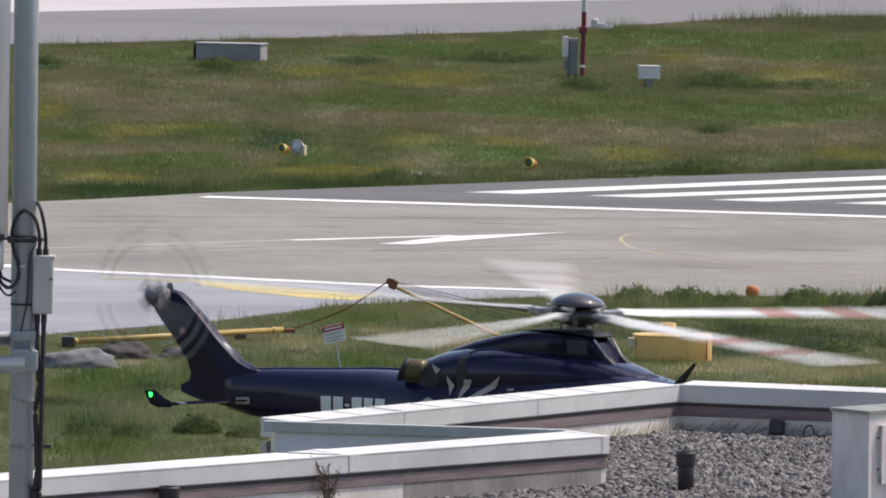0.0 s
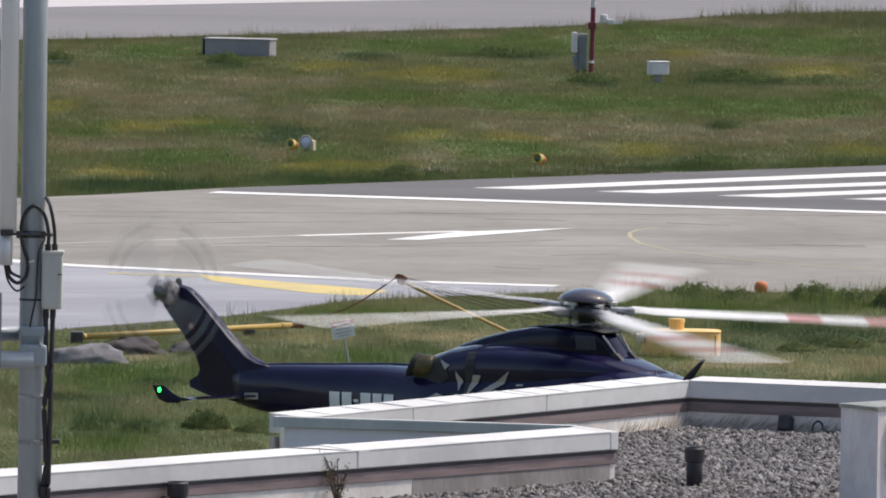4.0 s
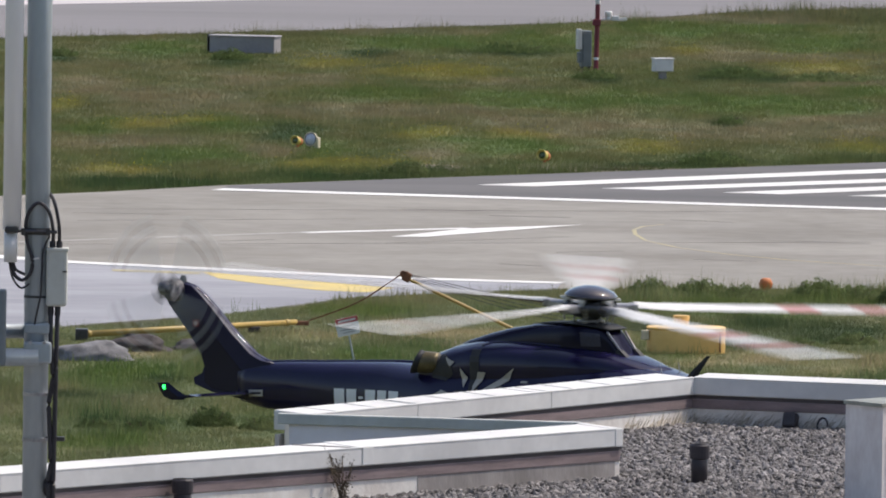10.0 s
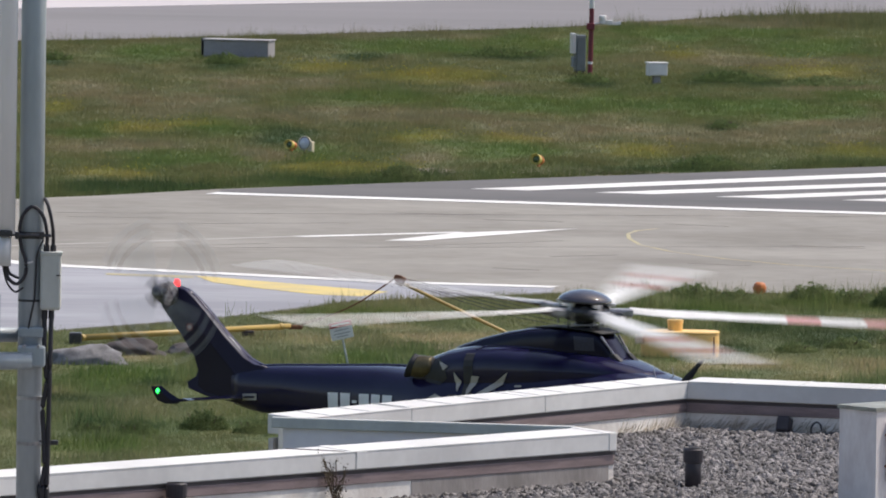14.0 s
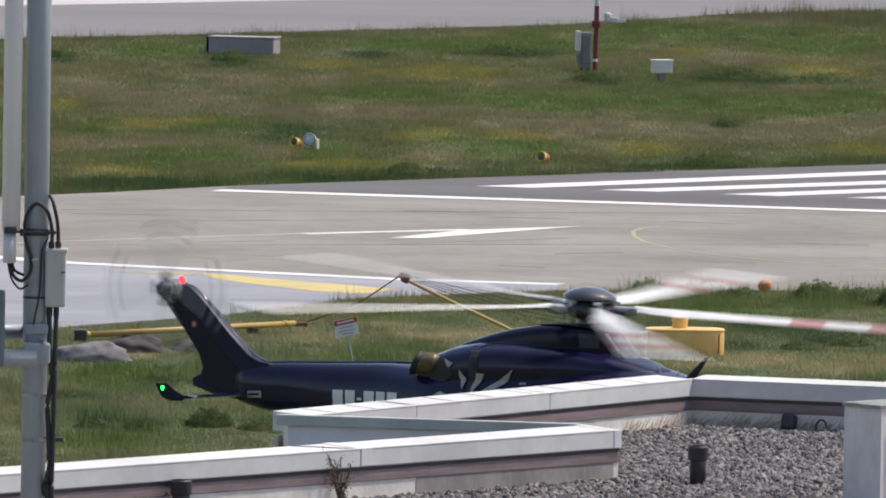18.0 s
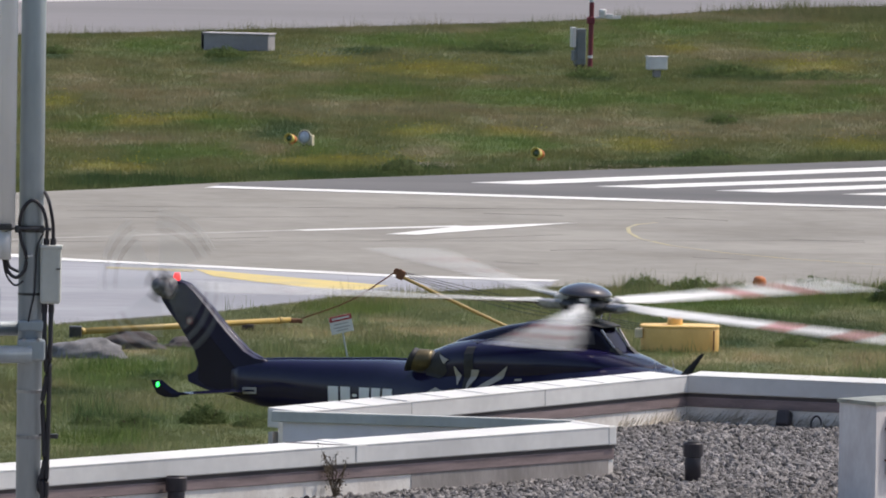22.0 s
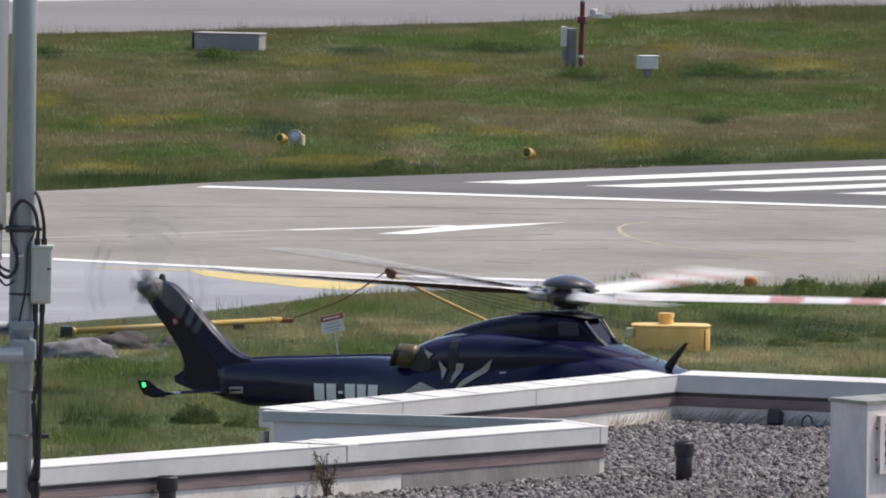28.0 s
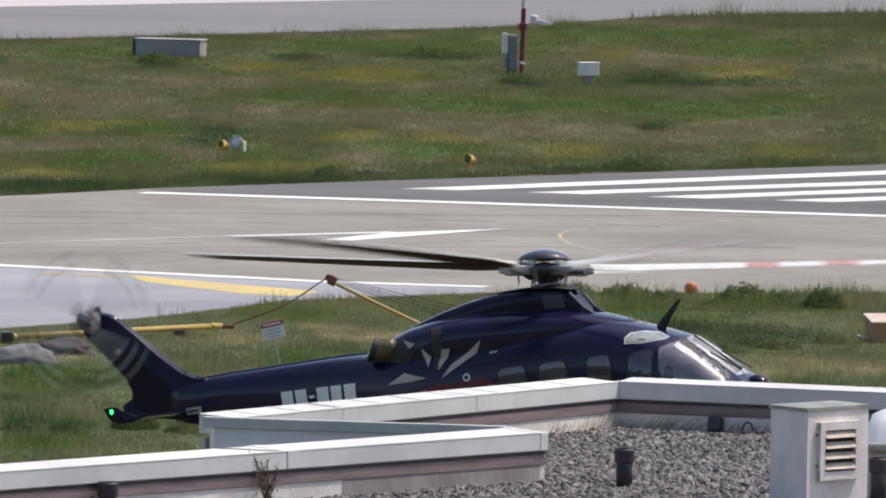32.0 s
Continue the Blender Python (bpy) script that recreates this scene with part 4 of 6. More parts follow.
def parapet(p, q, seams, label, extra=0.0, w=0.30, side=1, ext=0.0, patch=None):
    """A low wall from p to q: render, timber strip, flashing coloured as shade and metal coping in pieces. side: on
    which hand the roof lies.
    """
    d = (q - p).normalized()
    n = Vector((d.y, -d.x)) * side            # towards the roof
    ln = (q - p).length
    a = math.degrees(math.atan2(d.y, d.x))
    ob = thing("parapet", pose(p.x, p.y, ZG, 0, 0, a), label, "parapet", "", "structure")
    s = -side                                  # local y of the roof side
    zt = ZT - ZG
    part("wall", box(NB(), ((ln - ext) / 2, -s * 0.08, 0.06), (ln + ext, 0.2, 0.36)), M_RENDER, ob, "stained white rendered upstand")
    if patch:
        part("wall_panel", box(NB(), ((patch[0] + patch[1]) / 2, s * 0.0195, 0.03), (patch[1] - patch[0], 0.008, 0.143)), M_GREYRENDER, ob, "grey upstand panel")
    part("outer_facing", box(NB(), (ln / 2, -s * 0.235, -0.17), (ln, 0.03, 0.66)), M_WALL, ob)
    part("strip", box(NB(), ((ln - ext) / 2, s * 0.013, 0.131), (ln + ext, 0.03, 0.062), 0.004), M_TIMBER, ob, "brown weathered strip")
    # the shade line under the overhang is put into this strip's colour
    part("flashing", box(NB(), ((ln - ext) / 2, s * 0.014, 0.177), (ln + ext, 0.02, 0.03)), M_COPINGSHADE, ob, "flashing with the coping's shade in its colour")

    def fall(bm):
        """Tilts the top of a coping piece towards the roof."""
        for v in bm.verts:
            if v.co.z > zt - 0.03:
                v.co.z -= 0.017 * min(1, max(0, (s * v.co.y + 0.26) / 0.30))
        return bm

    xs = [0.0] + seams + [ln]
    for x0, x1 in zip(xs, xs[1:]):
        bm = NB()
        box(bm, ((x0 + x1) / 2, -s * 0.11, zt - 0.062), (x1 - x0 - 0.001, w + 0.0, 0.124), 0.008)
        part("coping_panel", fall(bm), M_COPING, ob)
    part("front_lip", fall(box(NB(), (ln / 2, s * 0.034, zt + 0.002), (ln - 0.01, 0.016, 0.010), 0.003)), M_COPING, ob, "rolled front edge of the coping")
    for x in [] if patch else seams + [0.3 + 0.47 * i for i in range(int(ln / 0.47))]:
        part("seam", fall(box(NB(), (x, -s * 0.11, zt + 0.002), (0.007, w - 0.02, 0.0045))), M_COPING, ob)
    if patch:
        part("end_cap", fall(box(NB(), (ln - 0.035, -s * 0.11, zt - 0.060), (0.075, w + 0.008, 0.128), 0.006)), M_COPING, ob, "folded end of the coping")
        part("cover_strip", fall(box(NB(), (seams[-1] + 0.055, -s * 0.11, zt - 0.058), (0.10, w + 0.006, 0.124), 0.005)), M_COPING, ob, "cover strip over the coping joint")
        x, y0, y1 = seams[-1], -s * 0.25, s * 0.03
        # dark sliver painted as the shadow of the overlapping coping lip
        part("joint_shadow", fall(prism(NB(), [(x - 0.30, y0), (x - 0.27, y0), (x - 0.005, y1), (x - 0.03, y1)], zt - 0.002, zt + 0.004)), M_COPINGSHADE, ob, "painted shadow of the coping's overlap joint")
    return ob


RE = RP + (RC - RP).normalized() * 0.38
parapet(RE, RC, [1.2, 2.8], "roof parapet capped with pale grey metal coping", side=1)
parapet(RC, RR2, [1.9, 3.8, 5.7, 7.6], "roof parapet capped with pale grey metal coping", side=1, ext=0.07)
parapet(RL2, RN, [(RN - RL2).length - x for x in (11.5, 8.6, 5.8, 2.5)], "roof parapet capped with pale grey metal coping", side=1, patch=((RN - RL2).length - 1.95, (RN - RL2).length - 0.05))


def return_wall(p, q):
    """The set-back end of the roof: a thin coping edge over a rendered wall."""
    d = q - p
    ob = thing("parapet", pose(p.x, p.y, ZG, 0, 0, math.degrees(math.atan2(d.y, d.x))), "return of the roof parapet under a thin grey coping", "parapet", "", "structure")
    ln, zt = d.length, ZT - ZG
    part("coping_panel", box(NB(), (ln / 2, 0.03, zt - 0.036), (ln, 0.06, 0.066), 0.006), M_RETURN, ob, "thin grey-green coping edge")
    part("wall", box(NB(), (ln / 2 + 0.035, 0.055, -0.157), (ln - 0.07, 0.06, 0.80)), M_BOUNCEWALL, ob, "rendered wall with pinkish bounced light in its colour")


return_wall(Vector((-0.971, 89.336)), Vector((0.867, 88.875)))


def pebbles(name, n, seed, x0, x1, y0, y1, inside):
    r = np.random.default_rng(seed)
    bm = NB()
    bmesh.ops.create_icosphere(bm, subdivisions=1, radius=1)
    bv = np.array([v.co[:] for v in bm.verts])
    bf = np.array([[v.index for v in f.verts] for f in bm.faces])
    bm.free()
    x, y = r.uniform(x0, x1, n), r.uniform(y0, y1, n)
    ok = inside(x, y)
    x, y = x[ok], y[ok]
    n = len(x)
    s = (0.009 + 0.017 * r.random((n, 1, 1)) ** 1.6) * r.uniform(0.6, 1.25, (n, 1, 3))
    a = r.uniform(0, 6.28, n)
    v = bv[None] * s * (1 + r.normal(0, 0.13, (n, len(bv), 1)))
    t = r.normal(0, 0.5, n)
    v = np.stack([v[..., 0] * np.cos(t)[:, None] - v[..., 2] * np.sin(t)[:, None], v[..., 1], v[..., 0] * np.sin(t)[:, None] + v[..., 2] * np.cos(t)[:, None]], -1)
    c, sn = np.cos(a)[:, None], np.sin(a)[:, None]
    v = np.stack([v[..., 0] * c - v[..., 1] * sn + x[:, None], v[..., 0] * sn + v[..., 1] * c + y[:, None], v[..., 2] + ZG - 0.008 + r.uniform(-0.008, 0.012, (n, 1))], -1)
    f = bf[None] + (np.arange(n) * len(bv))[:, None, None]
    me = bpy.data.meshes.new(name)
    me.from_pydata(v.reshape(-1, 3).tolist(), [], f.reshape(-1, 3).tolist())
    me.materials.append(M_PEBBLE)
    return tagged(new(name, me), "loose grey and buff roof gravel", "gravel", "", "stuff")


def on_roof(x, y):
    def right_of(p, q):
        return (q.x - p.x) * (y - p.y) - (q.y - p.y) * (x - p.x) < -0.03 * (q - p).length
    west = np.where(y > RN.y, right_of(RP, RC), right_of(RL2, RN))
    return west & right_of(RC, RR2) & ((y < RN.y) | right_of(RN, RP))


pebbles("roof_gravel", 70000, 11, -2.8, 3.6, 84.4, 93.8, on_roof)


def vent_pipe(x, y, h, r, label):
    ob = thing("vent_pipe", pose(x, y, ZG), label, "vent pipe", "vent pipes on the gravel roof")
    part("pipe", cyl(NB(), (0, 0, -0.05), (0, 0, h), r * 0.82, None, 20), M_PIPE, ob, "", True)
    part("cap", lathe(NB(), [(r * 0.82, h - 0.09), (r, h - 0.085), (r * 1.02, h - 0.01), (r * 0.9, h), (r * 0.02, h)], 20), M_PIPE, ob)
    return ob


vent_pipe(1.585, 88.15, 0.235, 0.060, "short black plastic vent pipe in the gravel")
vent_pipe(-1.47, 85.2, 0.20, 0.062, "short black plastic vent pipe in the gravel")
vent_pipe(3.085, 87.3, 0.26, 0.058, "short black plastic vent pipe beside the skylight")


def louver_box():
    a, c, b = Vector((2.415, 86.50)), Vector((2.625, 86.218)), Vector((2.996, 86.65))
    e1, e2 = (a - c), (b - c)
    h = 0.60
    ob = thing("vent_housing", pose(c.x, c.y, ZG), "stained pale metal vent housing with a louvred grille", "vent housing")
    q = [Vector((0, 0)), e2, e1 + e2, e1]
    part("body", prism(NB(), [tuple(v) for v in q], -0.05, h), M_BOXWHITE, ob)
    m = (e1 + e2) / 2
    big = [m + (v - m) * 1.05 for v in q]
    bm = prism(NB(), [tuple(v) for v in big], h, h + 0.022)
    part("lid", bm, M_LIDZINC, ob, "lichen-stained metal lid")
    bm = NB()
    top = bm.verts.new((m.x, m.y, h + 0.038))
    vs = [bm.verts.new((v.x, v.y, h + 0.0225)) for v in big]
    for i in range(4):
        bm.faces.new((vs[i], vs[(i + 1) % 4], top))
    part("lid_top", bm, M_LIDZINC, ob)
    u = e2.normalized()
    o = Vector((u.y, -u.x))
    rot = Matrix(((u.x, -o.x, 0, 0), (u.y, -o.y, 0, 0), (0, 0, 1, 0), (0, 0, 0, 1)))   # local x along the face, y inwards
    ln = e2.length
    s0, s1, z0, z1 = 0.20 * ln, 0.78 * ln, h - 0.385, h - 0.09

    def on_face(bm, s, z, ws, wz, depth, out, tilt=0.0):
        p = u * s + o * out
        return box(bm, (p.x, p.y, z), (ws, depth, wz), 0.0, rot @ pose(0, 0, 0, tilt, 0, 0))
    part("grille_back", on_face(NB(), (s0 + s1) / 2, (z0 + z1) / 2, s1 - s0, z1 - z0, 0.008, 0.004), M_DARKVOID, ob, "dark opening")
    for s in (s0, s1):
        part("grille_frame", on_face(NB(), s, (z0 + z1) / 2, 0.045, z1 - z0 + 0.04, 0.03, 0.012), M_BOXWHITE, ob)
    for z in (z0, z1):
        part("grille_frame", on_face(NB(), (s0 + s1) / 2, z, s1 - s0 + 0.045, 0.05, 0.03, 0.0125), M_BOXWHITE, ob)
    for i in range(4):
        part("slat", on_face(NB(), (s0 + s1) / 2, z0 + 0.055 + i * 0.062, s1 - s0 - 0.05, 0.045, 0.006, 0.02, -38), M_LOUVER, ob)
    for s in (s0 - 0.03, s1 + 0.03):
        for z in (z0 + 0.06, z1 - 0.05):
            part("screw", on_face(NB(), s, z, 0.012, 0.012, 0.01, 0.006), M_RUST, ob)


louver_box()


def skylight():
    ob = thing("dome_skylight", pose(3.46, 87.9, ZG + 0.02), "white acrylic dome skylight on a grey curb", "skylight")
    part("curb", box(NB(), (0, 0, 0.1), (0.86, 0.86, 0.34), 0.01), M_WALL, ob)
    part("frame", box(NB(), (0, 0, 0.29), (0.94, 0.94, 0.055), 0.015), M_LIDZINC, ob, "grey metal frame")
    bm = NB()
    k = 16
    grid = [[bm.verts.new((0.44 * x, 0.44 * y, 0.31 + 0.19 * max((1 - x ** 4) * (1 - y ** 4), 0) ** 0.33)) for x in [i / k * 2 - 1 for i in range(k + 1)]] for y in [i / k * 2 - 1 for i in range(k + 1)]]
    for i in range(k):
        for j in range(k):
            bm.faces.new((grid[i][j], grid[i][j + 1], grid[i + 1][j + 1], grid[i + 1][j]))
    part("dome", bm, M_DOMEWHITE, ob, "", True)


skylight()


def roof_spout():
    p = RC + (RR2 - RC).normalized() * 0.68
    ob = thing("overflow_spout", pose(p.x, p.y - 0.07, ZG, 0, 0, -23), "small black overflow spout at the parapet", "spout")
    part("hood", box(NB(), (0, 0, 0.05), (0.09, 0.08, 0.10), 0.015, pose(0, 0, 0, -18, 0, 0)), M_PIPE, ob)
    part("base", box(NB(), (0.01, -0.01, -0.005), (0.13, 0.1, 0.03), 0.008), M_PIPE, ob)
    ob = thing("cable_loop", pose(p.x + 0.17, p.y - 0.16, ZG), "thin black cable loop standing on the gravel", "cable")
    part("loop", tube(NB(), [(0, 0, -0.02), (0.0, 0, 0.04), (0.03, 0, 0.075), (0.06, 0, 0.05), (0.06, 0, -0.02)], 0.007, 6), M_CABLE, ob)


roof_spout()


def weed():
    r = random.Random(5)
    p = RN + (RL - RN) * 0.475
    ob = thing("weed", pose(p.x + 0.07, p.y - 0.06, ZG), "dry brown weed growing at the parapet foot", "plant")
    stems, heads = NB(), NB()
    for i in range(16):
        a, h = r.uniform(0, 6.28), r.uniform(0.10, 0.32)
        e = Vector((0.35 * h * math.cos(a), 0.35 * h * math.sin(a), h))
        tube(stems, [(0, 0, -0.02), e * 0.5 + Vector((r.uniform(-0.02, 0.02), 0, 0.02)), e], 0.0025, 4)
        for j in range(26):
            c = e * r.uniform(0.25, 1.05) + Vector((r.gauss(0, 0.016), r.gauss(0, 0.016), r.gauss(0, 0.012)))
            q = Euler((r.uniform(0, 3), r.uniform(0, 3), 0)).to_matrix()
            heads.faces.new([heads.verts.new(c + q @ Vector(v) * r.uniform(0.004, 0.009)) for v in ((-1, 0, 0), (0, -0.6, 0), (1, 0, 0), (0, 0.6, 0))])
    part("stem", stems, M_DRYWEED, ob)
    part("seed_head", heads, M_DRYWEED, ob)["kind"] = "stuff"


weed()


def straw_litter():
    """Dry stalks blown against the foot of the parapet."""
    r = np.random.default_rng(17)
    v = []
    for p, d, n, k in ((RC, (RR2 - RC).normalized(), Vector((-0.38, -0.925)), 260), (RC, (RE - RC).normalized(), Vector((0.853, -0.521)), 130)):
        for i in range(k):
            f = (1.35 if k > 200 else 0.9) * r.random()
            c = p + d * f + n * r.uniform(0.03, 0.07)
            ln, a = r.uniform(0.04, 0.13), r.uniform(0.5, 1.1)
            e = d * (ln * math.cos(a) * (1 if k > 200 else -1))
            w = r.uniform(0.002, 0.004)
            z = ZG + r.uniform(-0.01, 0.03)
            v += [(c.x - w, c.y, z), (c.x + w, c.y, z), (c.x + e.x, c.y + e.y, z + ln * math.sin(a))]
    tagged(sheet("straw_litter", np.array(v), np.arange(len(v)).reshape(-1, 3), None, M_STRAW), "dry pale stalks along the parapet foot", "straw", "", "stuff")


straw_litter()


# ---- antenna pole on the roof ----
def antenna_pole():
    """x, z in pole space: z 0 at the middle of the view."""
    px, py = -1.872, 68.4
    zc = 15.10
    top, foot = 19.6, ZG - 0.03
    ob = thing("antenna_pole", pose(px, py, zc), "galvanised steel antenna pole with brackets and cables", "pole")
    k = 1 / 380.0
    X = lambda x: (x - 72.5) * k
    Z = lambda y: -(y - 441) * k
    part("mast", cyl(NB(), (0, 0, foot - zc), (0, 0, top - zc), 0.0575, None, 32), M_GALV, ob, "", True)
    part("base_plate", box(NB(), (0, 0, foot - zc + 0.01), (0.3, 0.3, 0.03), 0.004), M_GALV, ob)
    for y in (697, 778):
        part("hose_clamp", cyl(NB(), (0, 0, Z(y) - 0.008), (0, 0, Z(y) + 0.008), 0.0605, None, 32), M_STEEL, ob)
        part("clamp_lug", box(NB(), (0.065, -0.03, Z(y)), (0.035, 0.02, 0.014), 0.002), M_STEEL, ob)
    part("cable_clip", box(NB(), (X(108), -0.02, Z(776)), (0.09, 0.03, 0.022), 0.004), M_DARKSTEEL, ob)
    # aerial tube
    part("antenna", cyl(NB(), (X(28), -0.07, Z(405)), (X(30), -0.07, Z(-900)), 0.043, None, 28), M_RADOME, ob, "pale grey radome tube", True)
    part("antenna_foot", cyl(NB(), (X(26), -0.07, Z(462)), (X(26), -0.07, Z(408)), 0.031, None, 24), M_WHITE, ob, "white antenna socket", True)
    part("antenna_clamp", box(NB(), (X(28), -0.07, Z(404)), (0.062, 0.1, 0.03), 0.006), M_DARKSTEEL, ob)
    part("clamp_rod", cyl(NB(), (X(20), -0.07, Z(406)), (X(108), -0.06, Z(408)), 0.008, None, 8), M_DARKSTEEL, ob)
    for x in (48, 92):
        part("clamp_bolt", box(NB(), (X(x), -0.062, Z(408)), (0.02, 0.03, 0.034), 0.004), M_DARKSTEEL, ob)
    part("pole_clamp", cyl(NB(), (0, 0, Z(414)), (0, 0, Z(402)), 0.062, None, 28), M_DARKSTEEL, ob)
    part("strap", cyl(NB(), (0, 0, Z(526)), (0, 0, Z(522)), 0.0595, None, 28), M_DARKSTEEL, ob)
    part("strap_tail", box(NB(), (X(69), -0.062, Z(456)), (0.04, 0.006, 0.009), 0.0, pose(0, 0, 0, 0, -10, 0)), M_WHITE, ob, "white cable tag")
    # amplifier
    unit = part("amplifier", box(NB(), (X(108), -0.03, Z(489)), (0.098, 0.08, 0.27), 0.014), M_UNIT, ob, "pale grey-green amplifier housing")
    part("housing_lid", box(NB(), (X(109), -0.03, Z(440)), (0.104, 0.086, 0.02), 0.006), M_UNIT, unit)
    part("latch", box(NB(), (X(122), -0.073, Z(478)), (0.02, 0.006, 0.006)), M_DARKSTEEL, unit)
    part("bracket", box(NB(), (X(88), 0.0, Z(489)), (0.02, 0.06, 0.25), 0.003), M_DARKSTEEL, ob)
    for x, y in ((100, 436), (112, 436), (98, 545), (110, 545)):
        part("connector", cyl(NB(), (X(x), -0.035, Z(y) - 0.03), (X(x), -0.035, Z(y) + 0.03), 0.014, None, 12), M_CABLE, ob)
    P = lambda x, y, d=-0.06: (X(x), d, Z(y))
    for pts, r in (([P(100, 430, -0.03), P(101, 405), P(93, 372), P(75, 357), P(58, 372), P(52, 400), P(56, 430), P(64, 455), P(62, 480), P(48, 494), P(33, 484), P(27, 462)], 0.0085),
                   ([P(112, 430, -0.03), P(111, 395), P(104, 360), P(97, 345, -0.02), P(90, 342, 0.05)], 0.0085),
                   ([P(24, 462, -0.07), P(30, 490), P(45, 508), P(60, 500)], 0.005),
                   ([P(31, 462, -0.07), P(36, 476), P(52, 484)], 0.007),
                   ([P(95, 415, -0.06), P(84, 440), P(82, 480), P(80, 520), P(72, 560), P(68, 585)], 0.004),
                   ([P(98, 550, -0.035), P(99, 610), P(103, 670), P(97, 710), P(99, 760), P(101, 820), P(97, 850), P(99, 900), P(98, 1100)], 0.0115),
                   ([P(110, 550, -0.035), P(109, 620), P(108, 700), P(107, 780), P(106, 840), P(106, 900), P(106, 1100)], 0.0115)):
        part("cable", tube(NB(), pts, r, 8), M_CABLE, ob)
    part("cable_knot", lathe(NB(), [(0.008, -0.05), (0.026, -0.03), (0.03, 0.0), (0.024, 0.03), (0.008, 0.05)], 12, Matrix.Translation(P(99, 862, -0.035))), M_CABLE, ob, "", True)
    # cross arms towards a second frame
    part("front_arm", cyl(NB(), P(78, 629, -0.09), P(-160, 635, -0.09), 0.041, None, 24), M_GALV, ob, "", True)
    part("rear_arm", cyl(NB(), P(60, 588, 0.09), P(-160, 590, 0.09), 0.034, None, 24), M_GALV, ob, "", True)
    part("arm_clamp", box(NB(), P(76, 622, -0.02), (0.13, 0.17, 0.10), 0.012), M_GALV, ob)
    part("arm_clamp", box(NB(), P(74, 580, 0.02), (0.12, 0.17, 0.05), 0.01), M_GALV, ob)
    for x in (63, 88):
        part("clamp_bolt", cyl(NB(), P(x, 604, -0.11), P(x, 604, 0.11), 0.008, None, 8), M_STEEL, ob)
    part("panel", box(NB(), P(-50, 577, -0.13), (0.37, 0.06, 0.36), 0.012), M_CABINET, ob, "grey equipment panel")


antenna_pole()


# ---- helicopter: x ahead, y to its left, z up, wheels on z 0 ----
HUB = Vector((0.0, 0.0, 3.5))
# station, bottom, top, half width, squareness
HULL = [(4.78, 0.56, 0.62, 0.05, 2.0), (4.62, 0.54, 0.68, 0.30, 2.2), (4.25, 0.44, 0.77, 0.58, 2.4), (3.85, 0.38, 0.91, 0.78, 2.5), (3.42, 0.32, 1.14, 0.93, 2.6),
        (2.95, 0.29, 1.62, 1.01, 2.6), (2.55, 0.27, 1.96, 1.06, 2.7), (1.95, 0.26, 2.22, 1.11, 2.8), (1.40, 0.25, 2.42, 1.13, 2.9), (0.90, 0.25, 2.52, 1.13, 3.0),
        (0.0, 0.25, 2.56, 1.13, 3.0), (-1.2, 0.27, 2.56, 1.13, 3.0), (-2.0, 0.33, 2.55, 1.12, 3.0), (-2.8, 0.50, 2.53, 1.02, 2.9), (-3.5, 0.80, 2.52, 0.80, 2.7),
        (-4.1, 1.08, 2.545, 0.60, 2.5), (-4.8, 1.32, 2.545, 0.47, 2.3), (-5.5, 1.50, 2.545, 0.39, 2.2), (-6.2, 1.66, 2.55, 0.32, 2.2), (-6.8, 1.70, 2.54, 0.26, 2.2), (-7.3, 1.84, 2.50, 0.20, 2.2)]
HX = [s[0] for s in HULL[::-1]]


def station(x):
    return [float(np.interp(x, HX, [s[k] for s in HULL[::-1]])) for k in range(1, 5)]


def hull_y(x, z):
    b, t, w, e = station(x)
    c, h = (b + t) / 2, (t - b) / 2
    return w * max(1 - min(abs((z - c) / h), 0.999) ** e, 0) ** (1 / e)


def ring_at(x, b, t, w, e, k=32):
    out = []
    for j in range(k):
        a = 2 * math.pi * j / k
        c, s = math.cos(a), math.sin(a)
        out.append((x, math.copysign(abs(c) ** (2 / e), c) * w, (b + t) / 2 + math.copysign(abs(s) ** (2 / e), s) * (t - b) / 2))
    return out


def fine(sections, n):
    xs = np.linspace(sections[0][0], sections[-1][0], n)
    a = np.array(sections)[::-1]
    return [[float(np.interp(x, a[:, 0], a[:, k])) for k in range(5)] for x in xs]


def decal(poly, side, lift=0.012, n=3, skin=None):
    """A thin skin over the hull that follows it, from an outline in x and z."""
    bm = NB()
    vs = [bm.verts.new((x, 0, z)) for x, z in poly]
    f = bm.faces.new(vs)
    bmesh.ops.triangulate(bm, faces=[f])
    for _ in range(n):
        es = [e for e in bm.edges if e.calc_length() > 0.09]
        if not es:
            break
        bmesh.ops.subdivide_edges(bm, edges=es, cuts=1)
        bmesh.ops.triangulate(bm, faces=bm.faces)
    for v in bm.verts:
        v.co.y = side * ((skin or skin_y)(v.co.x, v.co.z) + lift)
    bmesh.ops.recalc_face_normals(bm, faces=bm.faces)
    if sum(f.normal.y * side for f in bm.faces) < 0:
        bmesh.ops.reverse_faces(bm, faces=bm.faces)
    return bm


def rounded(x0, x1, z0, z1, e=4.5, k=20, lean=0.0):
    cx, cz = (x0 + x1) / 2, (z0 + z1) / 2
    pts = []
    for j in range(k):
        a = 2 * math.pi * j / k
        c, s = math.cos(a), math.sin(a)
        dz = math.copysign(abs(s) ** (2 / e), s) * (z1 - z0) / 2
        pts.append((cx + math.copysign(abs(c) ** (2 / e), c) * (x1 - x0) / 2 + lean * dz, cz + dz))
    return pts


